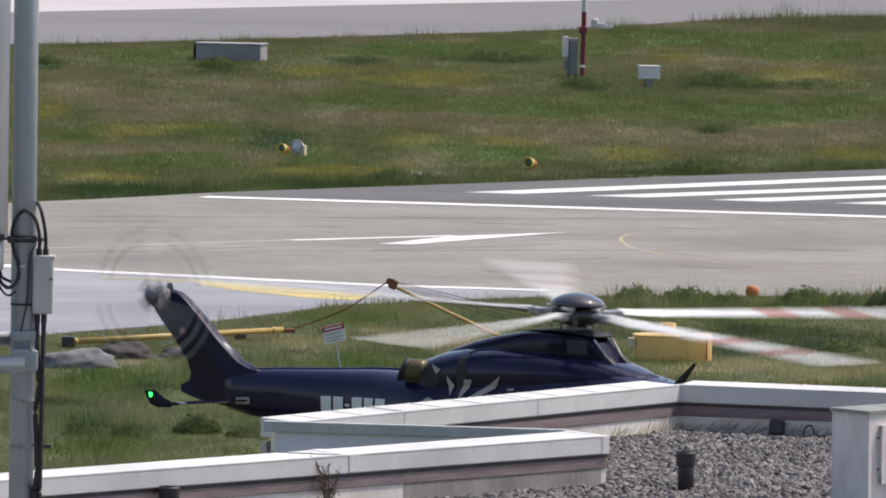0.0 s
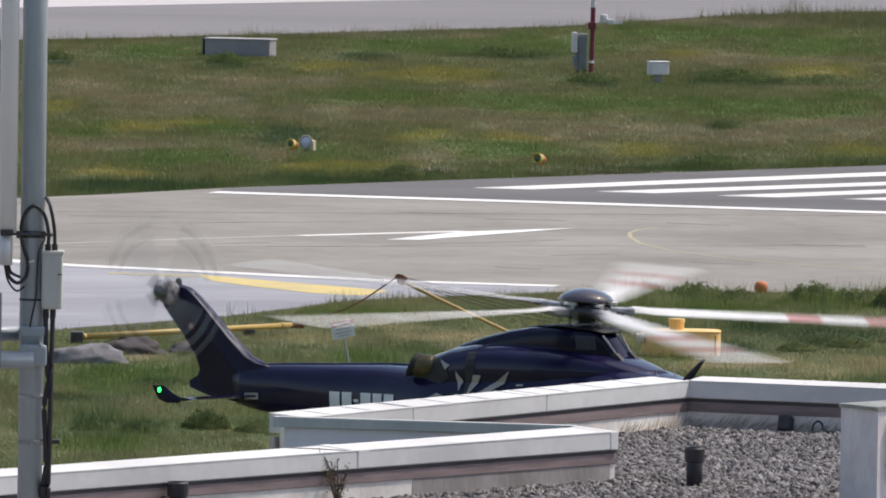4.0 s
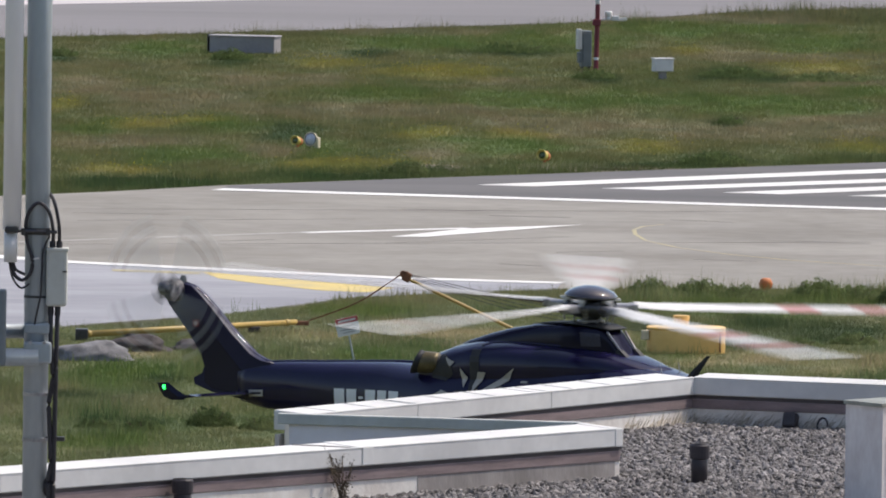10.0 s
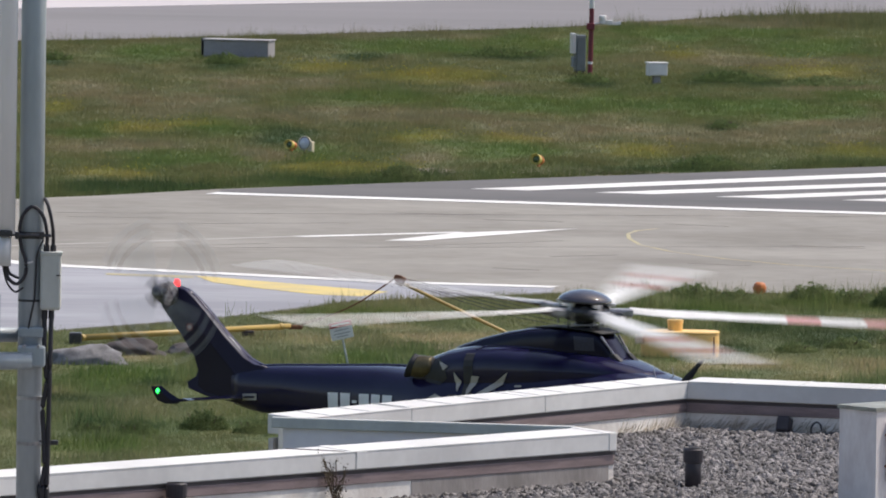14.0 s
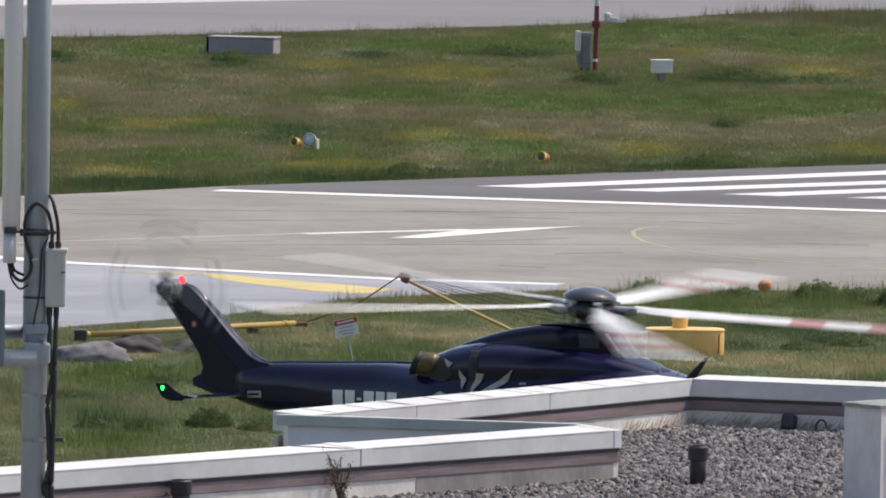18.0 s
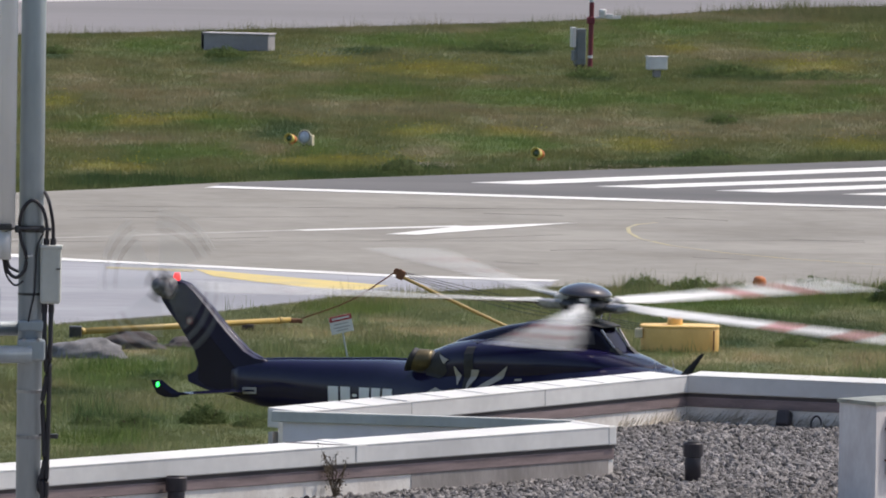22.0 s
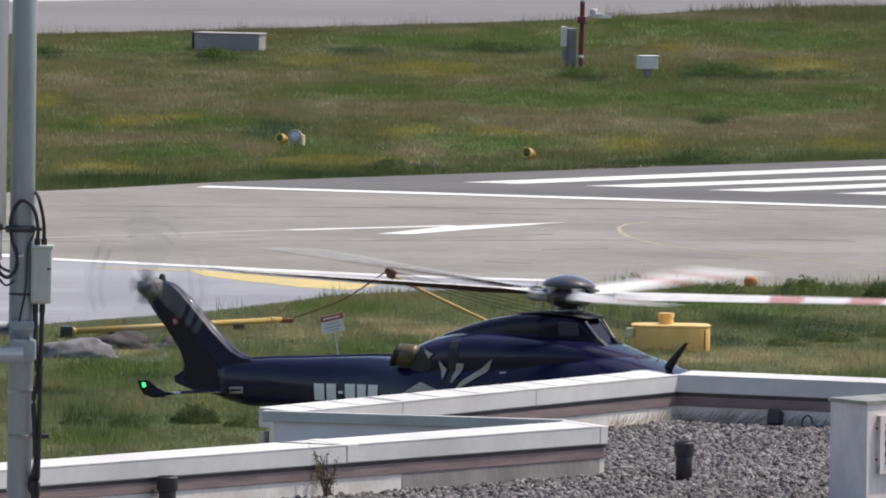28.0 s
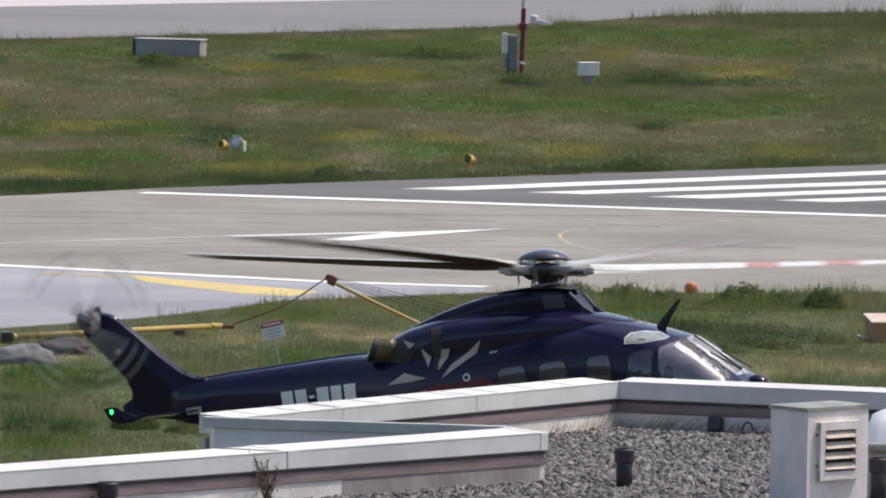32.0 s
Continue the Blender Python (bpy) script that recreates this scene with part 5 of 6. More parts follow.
heli = thing("helicopter", pose(0, 0, 0), "dark navy twin-engined helicopter with a five-bladed rotor", "helicopter")
part("fuselage", loft(NB(), [ring_at(*s) for s in fine(HULL, 64)]), M_NAVY, heli, "glossy navy fuselage and tail boom", True)
COWL = [(-3.5, 2.15, 2.52, 0.46, 2.4), (-3.05, 2.05, 2.70, 0.72, 2.6), (-2.5, 2.0, 2.86, 0.88, 2.8), (-2.0, 2.0, 2.93, 0.95, 2.9), (-1.3, 2.0, 2.94, 0.97, 2.9), (-0.5, 2.0, 2.88, 0.95, 2.8),
        (0.2, 2.05, 2.79, 0.88, 2.7), (0.7, 2.1, 2.69, 0.78, 2.6), (1.1, 2.1, 2.56, 0.62, 2.5), (1.5, 2.1, 2.40, 0.40, 2.4)]
PYLON = [(-2.75, 2.5, 2.80, 0.22, 3.0), (-2.45, 2.5, 2.92, 0.32, 3.0), (-1.95, 2.5, 3.05, 0.42, 3.2), (-1.45, 2.5, 3.15, 0.48, 3.4), (-0.9, 2.5, 3.215, 0.52, 4.2), (-0.3, 2.48, 3.22, 0.54, 5.0),
         (0.0, 2.46, 3.19, 0.50, 5.5), (0.3, 2.45, 3.15, 0.41, 6.0), (0.46, 2.45, 3.10, 0.335, 6.0), (0.51, 2.45, 3.02, 0.32, 6.0), (0.75, 2.4, 2.70, 0.28, 5.0), (0.88, 2.35, 2.54, 0.24, 4.0)]
part("engine_cowling", loft(NB(), [ring_at(*s) for s in fine(COWL[::-1], 40)[::-1]]), M_NAVY, heli, "navy engine cowling behind the cabin", True)
part("rotor_pylon", loft(NB(), [ring_at(*s) for s in fine(PYLON[::-1], 40)[::-1]]), M_NAVYDARK, heli, "dark fairing under the rotor mast", True)
for s in (-1, 1):
    part("pylon_rim", tube(NB(), [(0.51, s * 0.285, 3.05), (0.57, s * 0.28, 2.965), (0.745, s * 0.25, 2.725), (0.79, s * 0.24, 2.67)], 0.022, 6), M_STEEL, heli, "bright metal edge strip")
CX = [s[0] for s in COWL]


def skin_y(x, z):
    """Half width of hull or cowling, whichever is wider there."""
    y = hull_y(x, z)
    if CX[0] < x < CX[-1]:
        b, t, w, e = [float(np.interp(x, CX, [s[k] for s in COWL])) for k in range(1, 5)]
        if b < z < t:
            y = max(y, w * max(1 - abs((z - (b + t) / 2) / ((t - b) / 2)) ** e, 0) ** (1 / e))
    return y


PX = [s[0] for s in PYLON]


def pylon_y(x, z):
    """Half width of the fairing under the mast."""
    b, t, w, e = [float(np.interp(x, PX, [s[k] for s in PYLON])) for k in range(1, 5)]
    return w * max(1 - min(abs((z - (b + t) / 2) / ((t - b) / 2)), 0.999) ** e, 0) ** (1 / e)


part("cowling_cap", loft(NB(), [ring_at(x, z - 0.018, z + 0.016, w, 4.0, 32) for x, z, w in ((-1.15, 3.19, 0.10), (-0.8, 3.222, 0.30), (-0.3, 3.228, 0.46), (0.0, 3.20, 0.47), (0.3, 3.158, 0.40), (0.46, 3.115, 0.345), (0.53, 3.10, 0.325), (0.56, 3.095, 0.26))]),
     M_BLACK, heli, "black cowling lip", True)
for s in (-1, 1):
    bm = NB()
    loft(bm, [[(x, s * 0.24 + y, z) for y, z in ((-0.09, z0), (0.09, z0), (0.06, z1), (-0.06, z1))] for x, z0, z1 in ((0.68, 2.50, 2.74), (0.76, 2.48, 2.74), (0.92, 2.44, 2.60), (1.06, 2.40, 2.48))])
    bmesh.ops.recalc_face_normals(bm, faces=bm.faces)
    part("intake_scoop", bm, M_BLACK, heli, "black engine intake")
    part("intake_grille", decal([(0.06, 3.07), (0.40, 3.03), (0.42, 2.80), (0.08, 2.82)], s, 0.006, 3, pylon_y), M_GRILLE, heli, "grey intake screen")
    part("roof_pitot", cyl(NB(), (1.62, s * 0.30, 2.30), (1.58, s * 0.30, 2.50), 0.010, 0.006, 8), M_STEEL, heli, "thin metal probe")
    d0, d1 = Vector((-2.70, s * 0.64, 2.54)), Vector((-3.35, s * 0.86, 2.59))
    ax = (d1 - d0).normalized()
    q = ax.to_track_quat("Z", "Y")


    def duct(prof):
        """A round duct, flattened a little, its mouth cut aslant."""
        bm = lathe(NB(), prof, 28, Matrix.Translation(d0) @ q.to_matrix().to_4x4())
        for v in bm.verts:
            f = max((v.co - d0).dot(ax), 0) / 0.7
            up = v.co.z - d0.z - 0.07 * f
            v.co -= ax * (0.55 * up * f)
            v.co.z -= 0.06 * up
        return bm


    ex = part("exhaust", duct([(0.17, 0.0), (0.185, 0.12), (0.192, 0.34), (0.222, 0.42), (0.226, 0.46), (0.205, 0.47), (0.18, 0.3), (0.05, 0.15)]), M_BLACK, heli, "dark exhaust duct", True)
    part("heat_band", duct([(0.185, 0.05), (0.200, 0.12), (0.206, 0.34), (0.204, 0.36), (0.19, 0.3)]), M_BRONZE, ex, "heat-tinted bronze band", True)
    # glazing
    for x0, x1, z0, z1 in ((-0.72, -0.20, 1.46, 1.91), (0.06, 0.56, 1.46, 1.89), (0.96, 1.38, 1.42, 1.87)):
        w = part("cabin_window", decal(rounded(x0 - 0.035, x1 + 0.035, z0 - 0.035, z1 + 0.035), s, 0.008), M_BLACK, heli, "rounded cabin window")
        part("pane", decal(rounded(x0, x1, z0, z1), s, 0.018), M_GLASS, w, "dark glossy pane")
    w = part("cockpit_window", decal(rounded(1.66, 2.16, 1.18, 1.86, 5, 20, 0.08), s, 0.008), M_BLACK, heli, "rounded cockpit door window")
    part("pane", decal(rounded(1.70, 2.12, 1.22, 1.82, 5, 20, 0.08), s, 0.018), M_GLASS, w)
    w = part("windscreen_side", decal([(2.24, 1.86), (2.50, 1.93), (2.92, 1.60), (3.36, 1.17), (3.10, 1.00), (2.36, 1.12), (2.24, 1.5)], s, 0.010), M_TINT, heli, "tinted side windscreen", True)
    # painted highlight: a pale strip laid along the upper edge of the glazing
    part("glare_strip", decal([(2.50, 1.915), (2.90, 1.585), (3.34, 1.165), (3.28, 1.14), (2.88, 1.52), (2.46, 1.86)], s, 0.018), M_PALEGLARE, w, "painted sky glare along the side glazing", True)
    brow = lambda k: [(2.0 + (x - 2.0) * k, 2.06 + (z - 2.06) * (1 - (1 - k) * 2.2)) for x, z in ((1.64, 2.0), (1.63, 2.12), (1.70, 2.19), (1.90, 2.19), (2.12, 2.13), (2.32, 2.02), (2.30, 1.99), (1.92, 1.975))]
    rw = part("roof_window", decal(brow(1.0), s, 0.010), M_PALEGLARE, heli, "pale rim of the eyebrow window")
    part("pane", decal(brow(0.93), s, 0.016), M_EYEBROW, rw, "greenish eyebrow pane")
    part("latch", decal([(1.86, 2.06), (1.98, 2.05), (1.98, 2.03), (1.86, 2.04)], s, 0.022), M_BLACK, rw)
    part("seat_shape", decal([(2.30, 1.20), (2.34, 1.48), (2.42, 1.55), (2.50, 1.42), (2.50, 1.10), (2.32, 1.10)], s, 0.016), M_GLASS, heli, "dark seat back behind the glazing")
    part("windscreen_frame", decal([(2.46, 1.975), (2.56, 1.965), (3.0, 1.575), (3.42, 1.15), (3.34, 1.13), (2.92, 1.55)], s, 0.021), M_BLACK, heli, "black windscreen frame")
    part("door_seam", decal([(1.50, 2.0), (1.515, 2.0), (1.515, 0.6), (1.50, 0.6)], s, 0.008), M_BLACK, heli)
    part("door_seam", decal([(-1.0, 2.1), (-0.985, 2.1), (-0.985, 0.5), (-1.0, 0.5)], s, 0.008), M_BLACK, heli)
    part("door_rail", decal([(-2.2, 2.08), (1.3, 2.0), (1.3, 1.985), (-2.2, 2.06)], s, 0.014), M_BLACK, heli, "dark sliding door rail")
    part("soot_panel", decal([(-2.80, 2.30), (-2.78, 2.62), (-2.55, 2.72), (-2.36, 2.60), (-2.30, 2.36), (-2.45, 2.24)], s, 0.008), M_BLACK, heli, "sooty black panel beside the exhaust")
    # livery
    for poly in ([(-2.49, 2.66), (-2.26, 2.57), (-2.37, 2.49)], [(-2.13, 2.47), (-1.97, 2.30), (-2.02, 2.12), (-2.12, 2.33)], [(-1.75, 2.40), (-1.59, 2.39), (-1.66, 2.24), (-1.83, 2.04), (-1.83, 2.16)],
                 [(-1.0, 2.46), (-1.11, 2.24), (-1.48, 2.05), (-1.79, 1.89), (-1.60, 2.10), (-1.24, 2.30)], [(-2.85, 1.92), (-2.50, 2.09), (-2.07, 1.94), (-2.40, 1.92)]):
        part("livery_leaf", decal(poly, s, 0.022), M_LEAF, heli, "pale beige leaf painted on the side")
    bm = decal(rounded(-1.38, -1.24, 1.78, 1.92, 2.0, 18), s, 0.012)
    rg = part("fuel_ring", bm, M_LETTER, heli, "white ring around the filler cap")
    part("filler_cap", decal(rounded(-1.35, -1.27, 1.81, 1.89, 2.0, 14), s, 0.020), M_NAVYDARK, rg)
    part("low_red_band", decal([(-2.6, 1.70), (-1.9, 1.80), (-1.0, 1.80), (-0.8, 1.70), (-0.2, 1.34), (-2.6, 1.30)], s, 0.006), M_REDSTRIPE, heli, "dark red stripe low on the side")
    for i, (x0, x1) in enumerate(((-5.10, -4.87), (-4.82, -4.59), (-4.54, -4.43), (-4.38, -4.14), (-4.09, -3.86), (-3.80, -3.55))):
        z1, z0 = (2.09, 1.80) if i != 2 else (1.97, 1.92)
        sl = -0.028
        part("lettering_bar", decal([(x0, z0 + sl * (x0 + 5.1)), (x1, z0 + sl * (x1 + 5.1)), (x1, z1 + sl * (x1 + 5.1)), (x0, z1 + sl * (x0 + 5.1))], s, 0.012), M_LETTER, heli, "white painted bar")
    part("cowling_band", decal([(-1.93, 2.88), (-1.74, 2.88), (-1.72, 2.05), (-1.92, 2.05)], s, 0.010), M_BLACK, heli, "dark panel joint")
    part("small_mark", decal([(-0.86, 2.235), (-0.72, 2.235), (-0.72, 2.20), (-0.86, 2.20)], s, 0.012), M_LEAF, heli)
    pl = part("tail_plate", box(NB(), (-6.86, s * 0.275, 2.00), (0.29, 0.02, 0.12), 0.006), M_LEAF, heli, "pale data plate")
    part("plate_bar", box(NB(), (-6.86, s * 0.287, 2.00), (0.22, 0.006, 0.035)), M_NAVYDARK, pl)
    # stabiliser with upturned tip
    bm = NB()
    loft(bm, [[(-7.30 + dx * c - 0.10 * f, s * (0.12 + 1.75 * f), 1.985 + 0.03 * f + dz * c) for dx, dz in ((0.42, 0), (0.2, 0.045), (-0.38, 0.0), (0.2, -0.03))] for f, c in ((0, 1), (0.5, 0.92), (1, 0.8))])
    bmesh.ops.recalc_face_normals(bm, faces=bm.faces)
    st = part("stabiliser", bm, M_NAVYDARK, heli, "dark tailplane")
    bm = NB()
    loft(bm, [[(-7.42 + dx * c + ox, s * 1.87 + dy, z) for dx, dy in ((0.40, 0), (0.1, 0.03), (-0.34, 0), (0.1, -0.03))] for z, c, ox in ((1.96, 0.35, -0.05), (2.02, 0.70, -0.10), (2.13, 0.50, -0.24), (2.27, 0.32, -0.36))])
    bmesh.ops.recalc_face_normals(bm, faces=bm.faces)
    part("winglet", bm, M_NAVYDARK, st, "dark upturned tip fin")
    part("position_light", lathe(NB(), [(0.01, -0.04), (0.024, -0.028), (0.028, 0.028), (0.01, 0.04)], 12, Matrix.Translation((-7.72, s * 1.91, 2.19))), M_GREENLIGHT if s < 0 else M_REDLIGHT, st,
         "glowing green lamp" if s < 0 else "glowing red lamp", True)
    # wheels
    leg = part("main_gear", cyl(NB(), (-1.55, s * 1.1, 0.75), (-1.6, s * 1.45, 0.28), 0.06), M_STEEL, heli)
    part("tyre", lathe(NB(), [(0.12, -0.1), (0.28, -0.09), (0.315, 0), (0.28, 0.09), (0.12, 0.1)], 20, Matrix.Translation((-1.6, s * 1.52, 0.27)) @ pose(0, 0, 0, 90, 0, 0)), M_BLACK, leg)
leg = part("nose_gear", cyl(NB(), (3.3, 0, 0.4), (3.35, 0, 0.16), 0.05), M_STEEL, heli)
for s in (-0.13, 0.13):
    part("tyre", lathe(NB(), [(0.08, -0.07), (0.18, -0.06), (0.205, 0), (0.18, 0.06), (0.08, 0.07)], 20, Matrix.Translation((3.35, s, 0.16)) @ pose(0, 0, 0, 90, 0, 0)), M_BLACK, leg)
# front panes are coloured white in place of a sky reflection
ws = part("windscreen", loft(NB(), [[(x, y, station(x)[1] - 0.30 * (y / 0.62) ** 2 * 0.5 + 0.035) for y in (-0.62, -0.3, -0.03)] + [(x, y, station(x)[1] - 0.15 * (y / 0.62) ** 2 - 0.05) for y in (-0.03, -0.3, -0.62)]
                                      for x in (2.56, 2.75, 2.95, 3.15, 3.38)]), M_PALEGLARE, heli, "raked windscreen with sky glare in its colour", True)
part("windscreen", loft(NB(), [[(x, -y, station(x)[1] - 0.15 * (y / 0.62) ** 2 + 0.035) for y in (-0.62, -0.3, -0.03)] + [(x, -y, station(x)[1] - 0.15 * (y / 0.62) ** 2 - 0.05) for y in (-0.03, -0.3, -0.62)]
                                 for x in (2.56, 2.75, 2.95, 3.15, 3.38)]), M_PALEGLARE, heli, "raked windscreen with sky glare in its colour", True)
part("centre_post", box(NB(), (2.97, 0, 1.62), (1.05, 0.07, 0.05), 0.01, pose(0, 0, 0, 0, 41.5, 0)), M_BLACK, heli, "black windscreen post")
for s in (-0.25, 0.3):
    part("wiper", cyl(NB(), (3.44, s, 1.27), (2.98, s - 0.16, 1.645), 0.014, None, 8), M_BLACK, heli)
part("nose_fairing", lathe(NB(), [(0.01, 0.13), (0.09, 0.12), (0.16, 0.085), (0.21, 0.02), (0.225, -0.14)], 20, Matrix.Translation((3.65, -0.05, 1.00)) @ pose(0, 0, 0, 0, 20, 0)), M_NAVYDARK, heli, "small dark nose fairing", True)
bm = NB()
loft(bm, [[(1.96 + dx * c + ox, dy * c, z) for dx, dy in ((0.12, 0), (0.0, 0.025), (-0.12, 0), (0.0, -0.025))] for z, c, ox in ((2.16, 1.0, 0.0), (2.36, 0.75, 0.17), (2.62, 0.35, 0.43))])
bmesh.ops.recalc_face_normals(bm, faces=bm.faces)
part("blade_antenna", bm, M_BLACK, heli, "black swept blade antenna")
part("top_antenna", box(NB(), (-4.6, 0, 2.53), (0.12, 0.06, 0.05), 0.015), M_LETTER, heli, "small white antenna stub")
# fin
FIN = [(-6.55, 2.52), (-6.78, 2.56), (-7.02, 2.68), (-7.42, 3.05), (-7.84, 3.50), (-8.11, 3.77), (-8.30, 3.92), (-8.50, 3.97), (-8.72, 3.92), (-8.84, 3.78), (-8.80, 3.62), (-8.68, 3.46), (-8.42, 3.15), (-8.11, 2.72),
       (-8.02, 2.46), (-8.07, 2.34), (-8.26, 2.25), (-8.24, 2.14), (-7.86, 2.00), (-7.3, 1.89), (-6.6, 1.75)]
bm = NB()
cxz = (sum(p[0] for p in FIN) / len(FIN), sum(p[1] for p in FIN) / len(FIN))
rings = []
for y, k in ((-0.13, 0.84), (-0.125, 0.90), (-0.105, 0.95), (-0.07, 0.985), (0.0, 1.0), (0.07, 0.985), (0.105, 0.95), (0.125, 0.90), (0.13, 0.84)):
    rings.append([(cxz[0] + (x - cxz[0]) * (1 - (1 - k) * 0.35), y * (1.35 - 0.25 * (z - 1.8)), cxz[1] + (z - cxz[1]) * (1 - (1 - k) * 0.22)) for x, z in FIN])
loft(bm, rings)
bmesh.ops.recalc_face_normals(bm, faces=bm.faces)
fin = part("tail_fin", bm, M_NAVYSATIN, heli, "swept navy tail fin", False)
for p in fin.data.polygons:
    p.use_smooth = len(p.vertices) == 4
PANEL = [(-8.56, 3.50), (-8.18, 3.44), (-7.66, 2.86), (-7.23, 2.40), (-6.95, 2.06), (-7.3, 1.96), (-7.86, 2.08), (-8.02, 2.2), (-8.00, 2.45), (-8.09, 2.72), (-8.38, 3.15)]
pb = NB()
loft(pb, [[(x, -k * (1.35 - 0.25 * (z - 1.8)) - o, z) for x, z in PANEL] for k, o in ((0.10, 0.0), (0.13, 0.006))])
bmesh.ops.recalc_face_normals(pb, faces=pb.faces)
part("side_panel", pb, M_NAVYDARK, fin, "darker flat panel of the fin")
part("flag_patch", box(NB(), (-8.17, -0.155, 3.24), (0.12, 0.012, 0.12), 0.003, pose(0, 0, 0, 0, 0, 0)), M_FLAG, fin, "small red flag patch")
part("flag_cross", box(box(NB(), (-8.17, -0.163, 3.24), (0.09, 0.012, 0.028)), (-8.17, -0.163, 3.24), (0.028, 0.0125, 0.09)), M_LEAF, fin, "pale cross")
part("fin_cap", lathe(NB(), [(0.02, -0.26), (0.08, -0.16), (0.10, 0.0), (0.08, 0.16), (0.02, 0.26)], 14, Matrix.Translation((-8.36, 0, 3.84)) @ pose(0, 0, 0, 0, 115, 0)), M_NAVYDARK, fin, "dark fin fairing", True)
part("gearbox", lathe(NB(), [(0.05, -0.16), (0.17, -0.12), (0.21, 0.05), (0.18, 0.22), (0.13, 0.30)], 20, Matrix.Translation((-8.62, -0.05, 3.83)) @ pose(0, 0, 0, 90, 0, 0)), M_TAILHUB, fin, "grey tail gearbox", True)
# thin tube added so its round shape always carries a bright edge line
EDGE = [(-6.62, 2.535), (-6.82, 2.575), (-7.05, 2.70), (-7.44, 3.06), (-7.86, 3.51), (-8.13, 3.78), (-8.32, 3.92)]
part("edge_highlight", tube(NB(), [(x, 0, z - 0.006) for x, z in EDGE], 0.024, 8), M_NAVY, fin, "added tube that holds the leading edge highlight", True)
# ridge added to the boom to draw a thin highlight along its top
part("boom_highlight", tube(NB(), [(x, 0, station(x)[1] - 0.004) for x in (-6.65, -6.2, -5.5, -4.8, -4.1, -3.5)], 0.032, 8), M_NAVY, heli, "added ridge that holds the boom's top highlight", True)
for s in (-1, 1):
    # tube laid on the cowling edge to give it a highlight line
    part("cowling_highlight", tube(NB(), [(x, s * (skin_y(x, z) + 0.0), z) for x, z in ((-1.78, 2.84), (-1.66, 2.895), (-1.4, 2.90), (-1.0, 2.885), (-0.6, 2.85), (-0.3, 2.82))], 0.022, 8), M_NAVY, heli, "cowling edge with an added tube for its highlight", True)
# turning beacon on the fin: one glowing half
beacon = part("beacon", lathe(NB(), [(0.01, 0.09), (0.04, 0.08), (0.06, 0.03), (0.06, -0.05), (0.02, -0.06)], 20), [M_BLACK, M_REDLIGHT], heli, "red turning beacon on the fin")
for p in beacon.data.polygons:
    p.material_index = 1 if p.center.y < -0.015 and p.center.z > -0.03 else 0

# tail rotor on the starboard side: turns about y
TAIL_HUB = Vector((-8.60, -0.40, 3.88))
tail_rotor = part("tail_rotor", lathe(NB(), [(0.02, -0.14), (0.11, -0.12), (0.14, 0.0), (0.13, 0.10), (0.06, 0.17)], 16, pose(0, 0, 0, 90, 0, 0)), M_TAILHUB, heli, "grey four-bladed tail rotor", True)
for i in range(4):
    m = pose(0, 0, 0, 0, 90 * i, 0)
    bm = NB()
    rr = [0.10, 0.28, 0.62, 0.80, 0.92, 1.02, 1.14, 1.24, 1.35]
    for k, (a, b) in enumerate(zip(rr, rr[1:])):
        w0, w1 = [0.035 if q < 0.3 else 0.042 if q < 0.85 else 0.07 if q < 1.3 else 0.05 for q in (a, b)]
        r0 = [m @ Vector((x, y, a)) for x, y in ((-w0, -0.007), (0, -0.016), (w0, 0.007), (0, 0.011))]
        r1 = [m @ Vector((x, y, b)) for x, y in ((-w1, -0.007), (0, -0.016), (w1, 0.007), (0, 0.011))]
        n0 = len(bm.faces)
        loft(bm, [r0, r1], cap=False)
        if k == len(rr) - 2:
            bm.faces.new([v for v in bm.verts][-4:])
        bm.faces.ensure_lookup_table()
        for f in bm.faces[n0:]:
            f.material_index = 1 if k in (4, 6) else 0
    bmesh.ops.remove_doubles(bm, verts=bm.verts, dist=0.0005)
    bmesh.ops.recalc_face_normals(bm, faces=bm.faces)
    cuff = box(NB(), (0, -0.02, 0.20), (0.10, 0.13, 0.24), 0.03)
    cuff.transform(m)
    part("cuff", cuff, M_TAILHUB, tail_rotor, "grey blade cuff")
    part("blade", bm, [M_TAILBLADE, M_TAILBAND], tail_rotor, "grey blade with dark bands")
for i in range(4):
    a = math.radians(90 * i + 45)
    part("pitch_link", cyl(NB(), (0.06 * math.cos(a), -0.14, 0.06 * math.sin(a)), (0.2 * math.cos(a), -0.06, 0.2 * math.sin(a)), 0.016, None, 8), M_STEEL, tail_rotor)

# main rotor, about its own z
part("rotor_mast", lathe(NB(), [(0.24, 3.10), (0.21, 3.20), (0.155, 3.26), (0.145, 3.34), (0.17, 3.42)], 20), M_DARKSTEEL, heli, "dark rotor mast", True)
part("swashplate", lathe(NB(), [(0.12, 3.215), (0.23, 3.22), (0.25, 3.24), (0.22, 3.265), (0.12, 3.275)], 24), M_STEEL, heli, "steel swashplate", True)
for i in range(3):
    a = 2.1 * i + 0.5
    part("actuator", cyl(NB(), (0.2 * math.cos(a), 0.2 * math.sin(a), 3.0), (0.24 * math.cos(a), 0.24 * math.sin(a), 3.22), 0.035, None, 10), M_STEEL, heli)
for i in range(4):
    a = 1.57 * i + 0.9
    part("scissor_link", tube(NB(), [(0.16 * math.cos(a), 0.16 * math.sin(a), 3.40), (0.34 * math.cos(a + 0.2), 0.34 * math.sin(a + 0.2), 3.31), (0.28 * math.cos(a), 0.28 * math.sin(a), 3.21)], 0.016, 6), M_STEEL, heli)
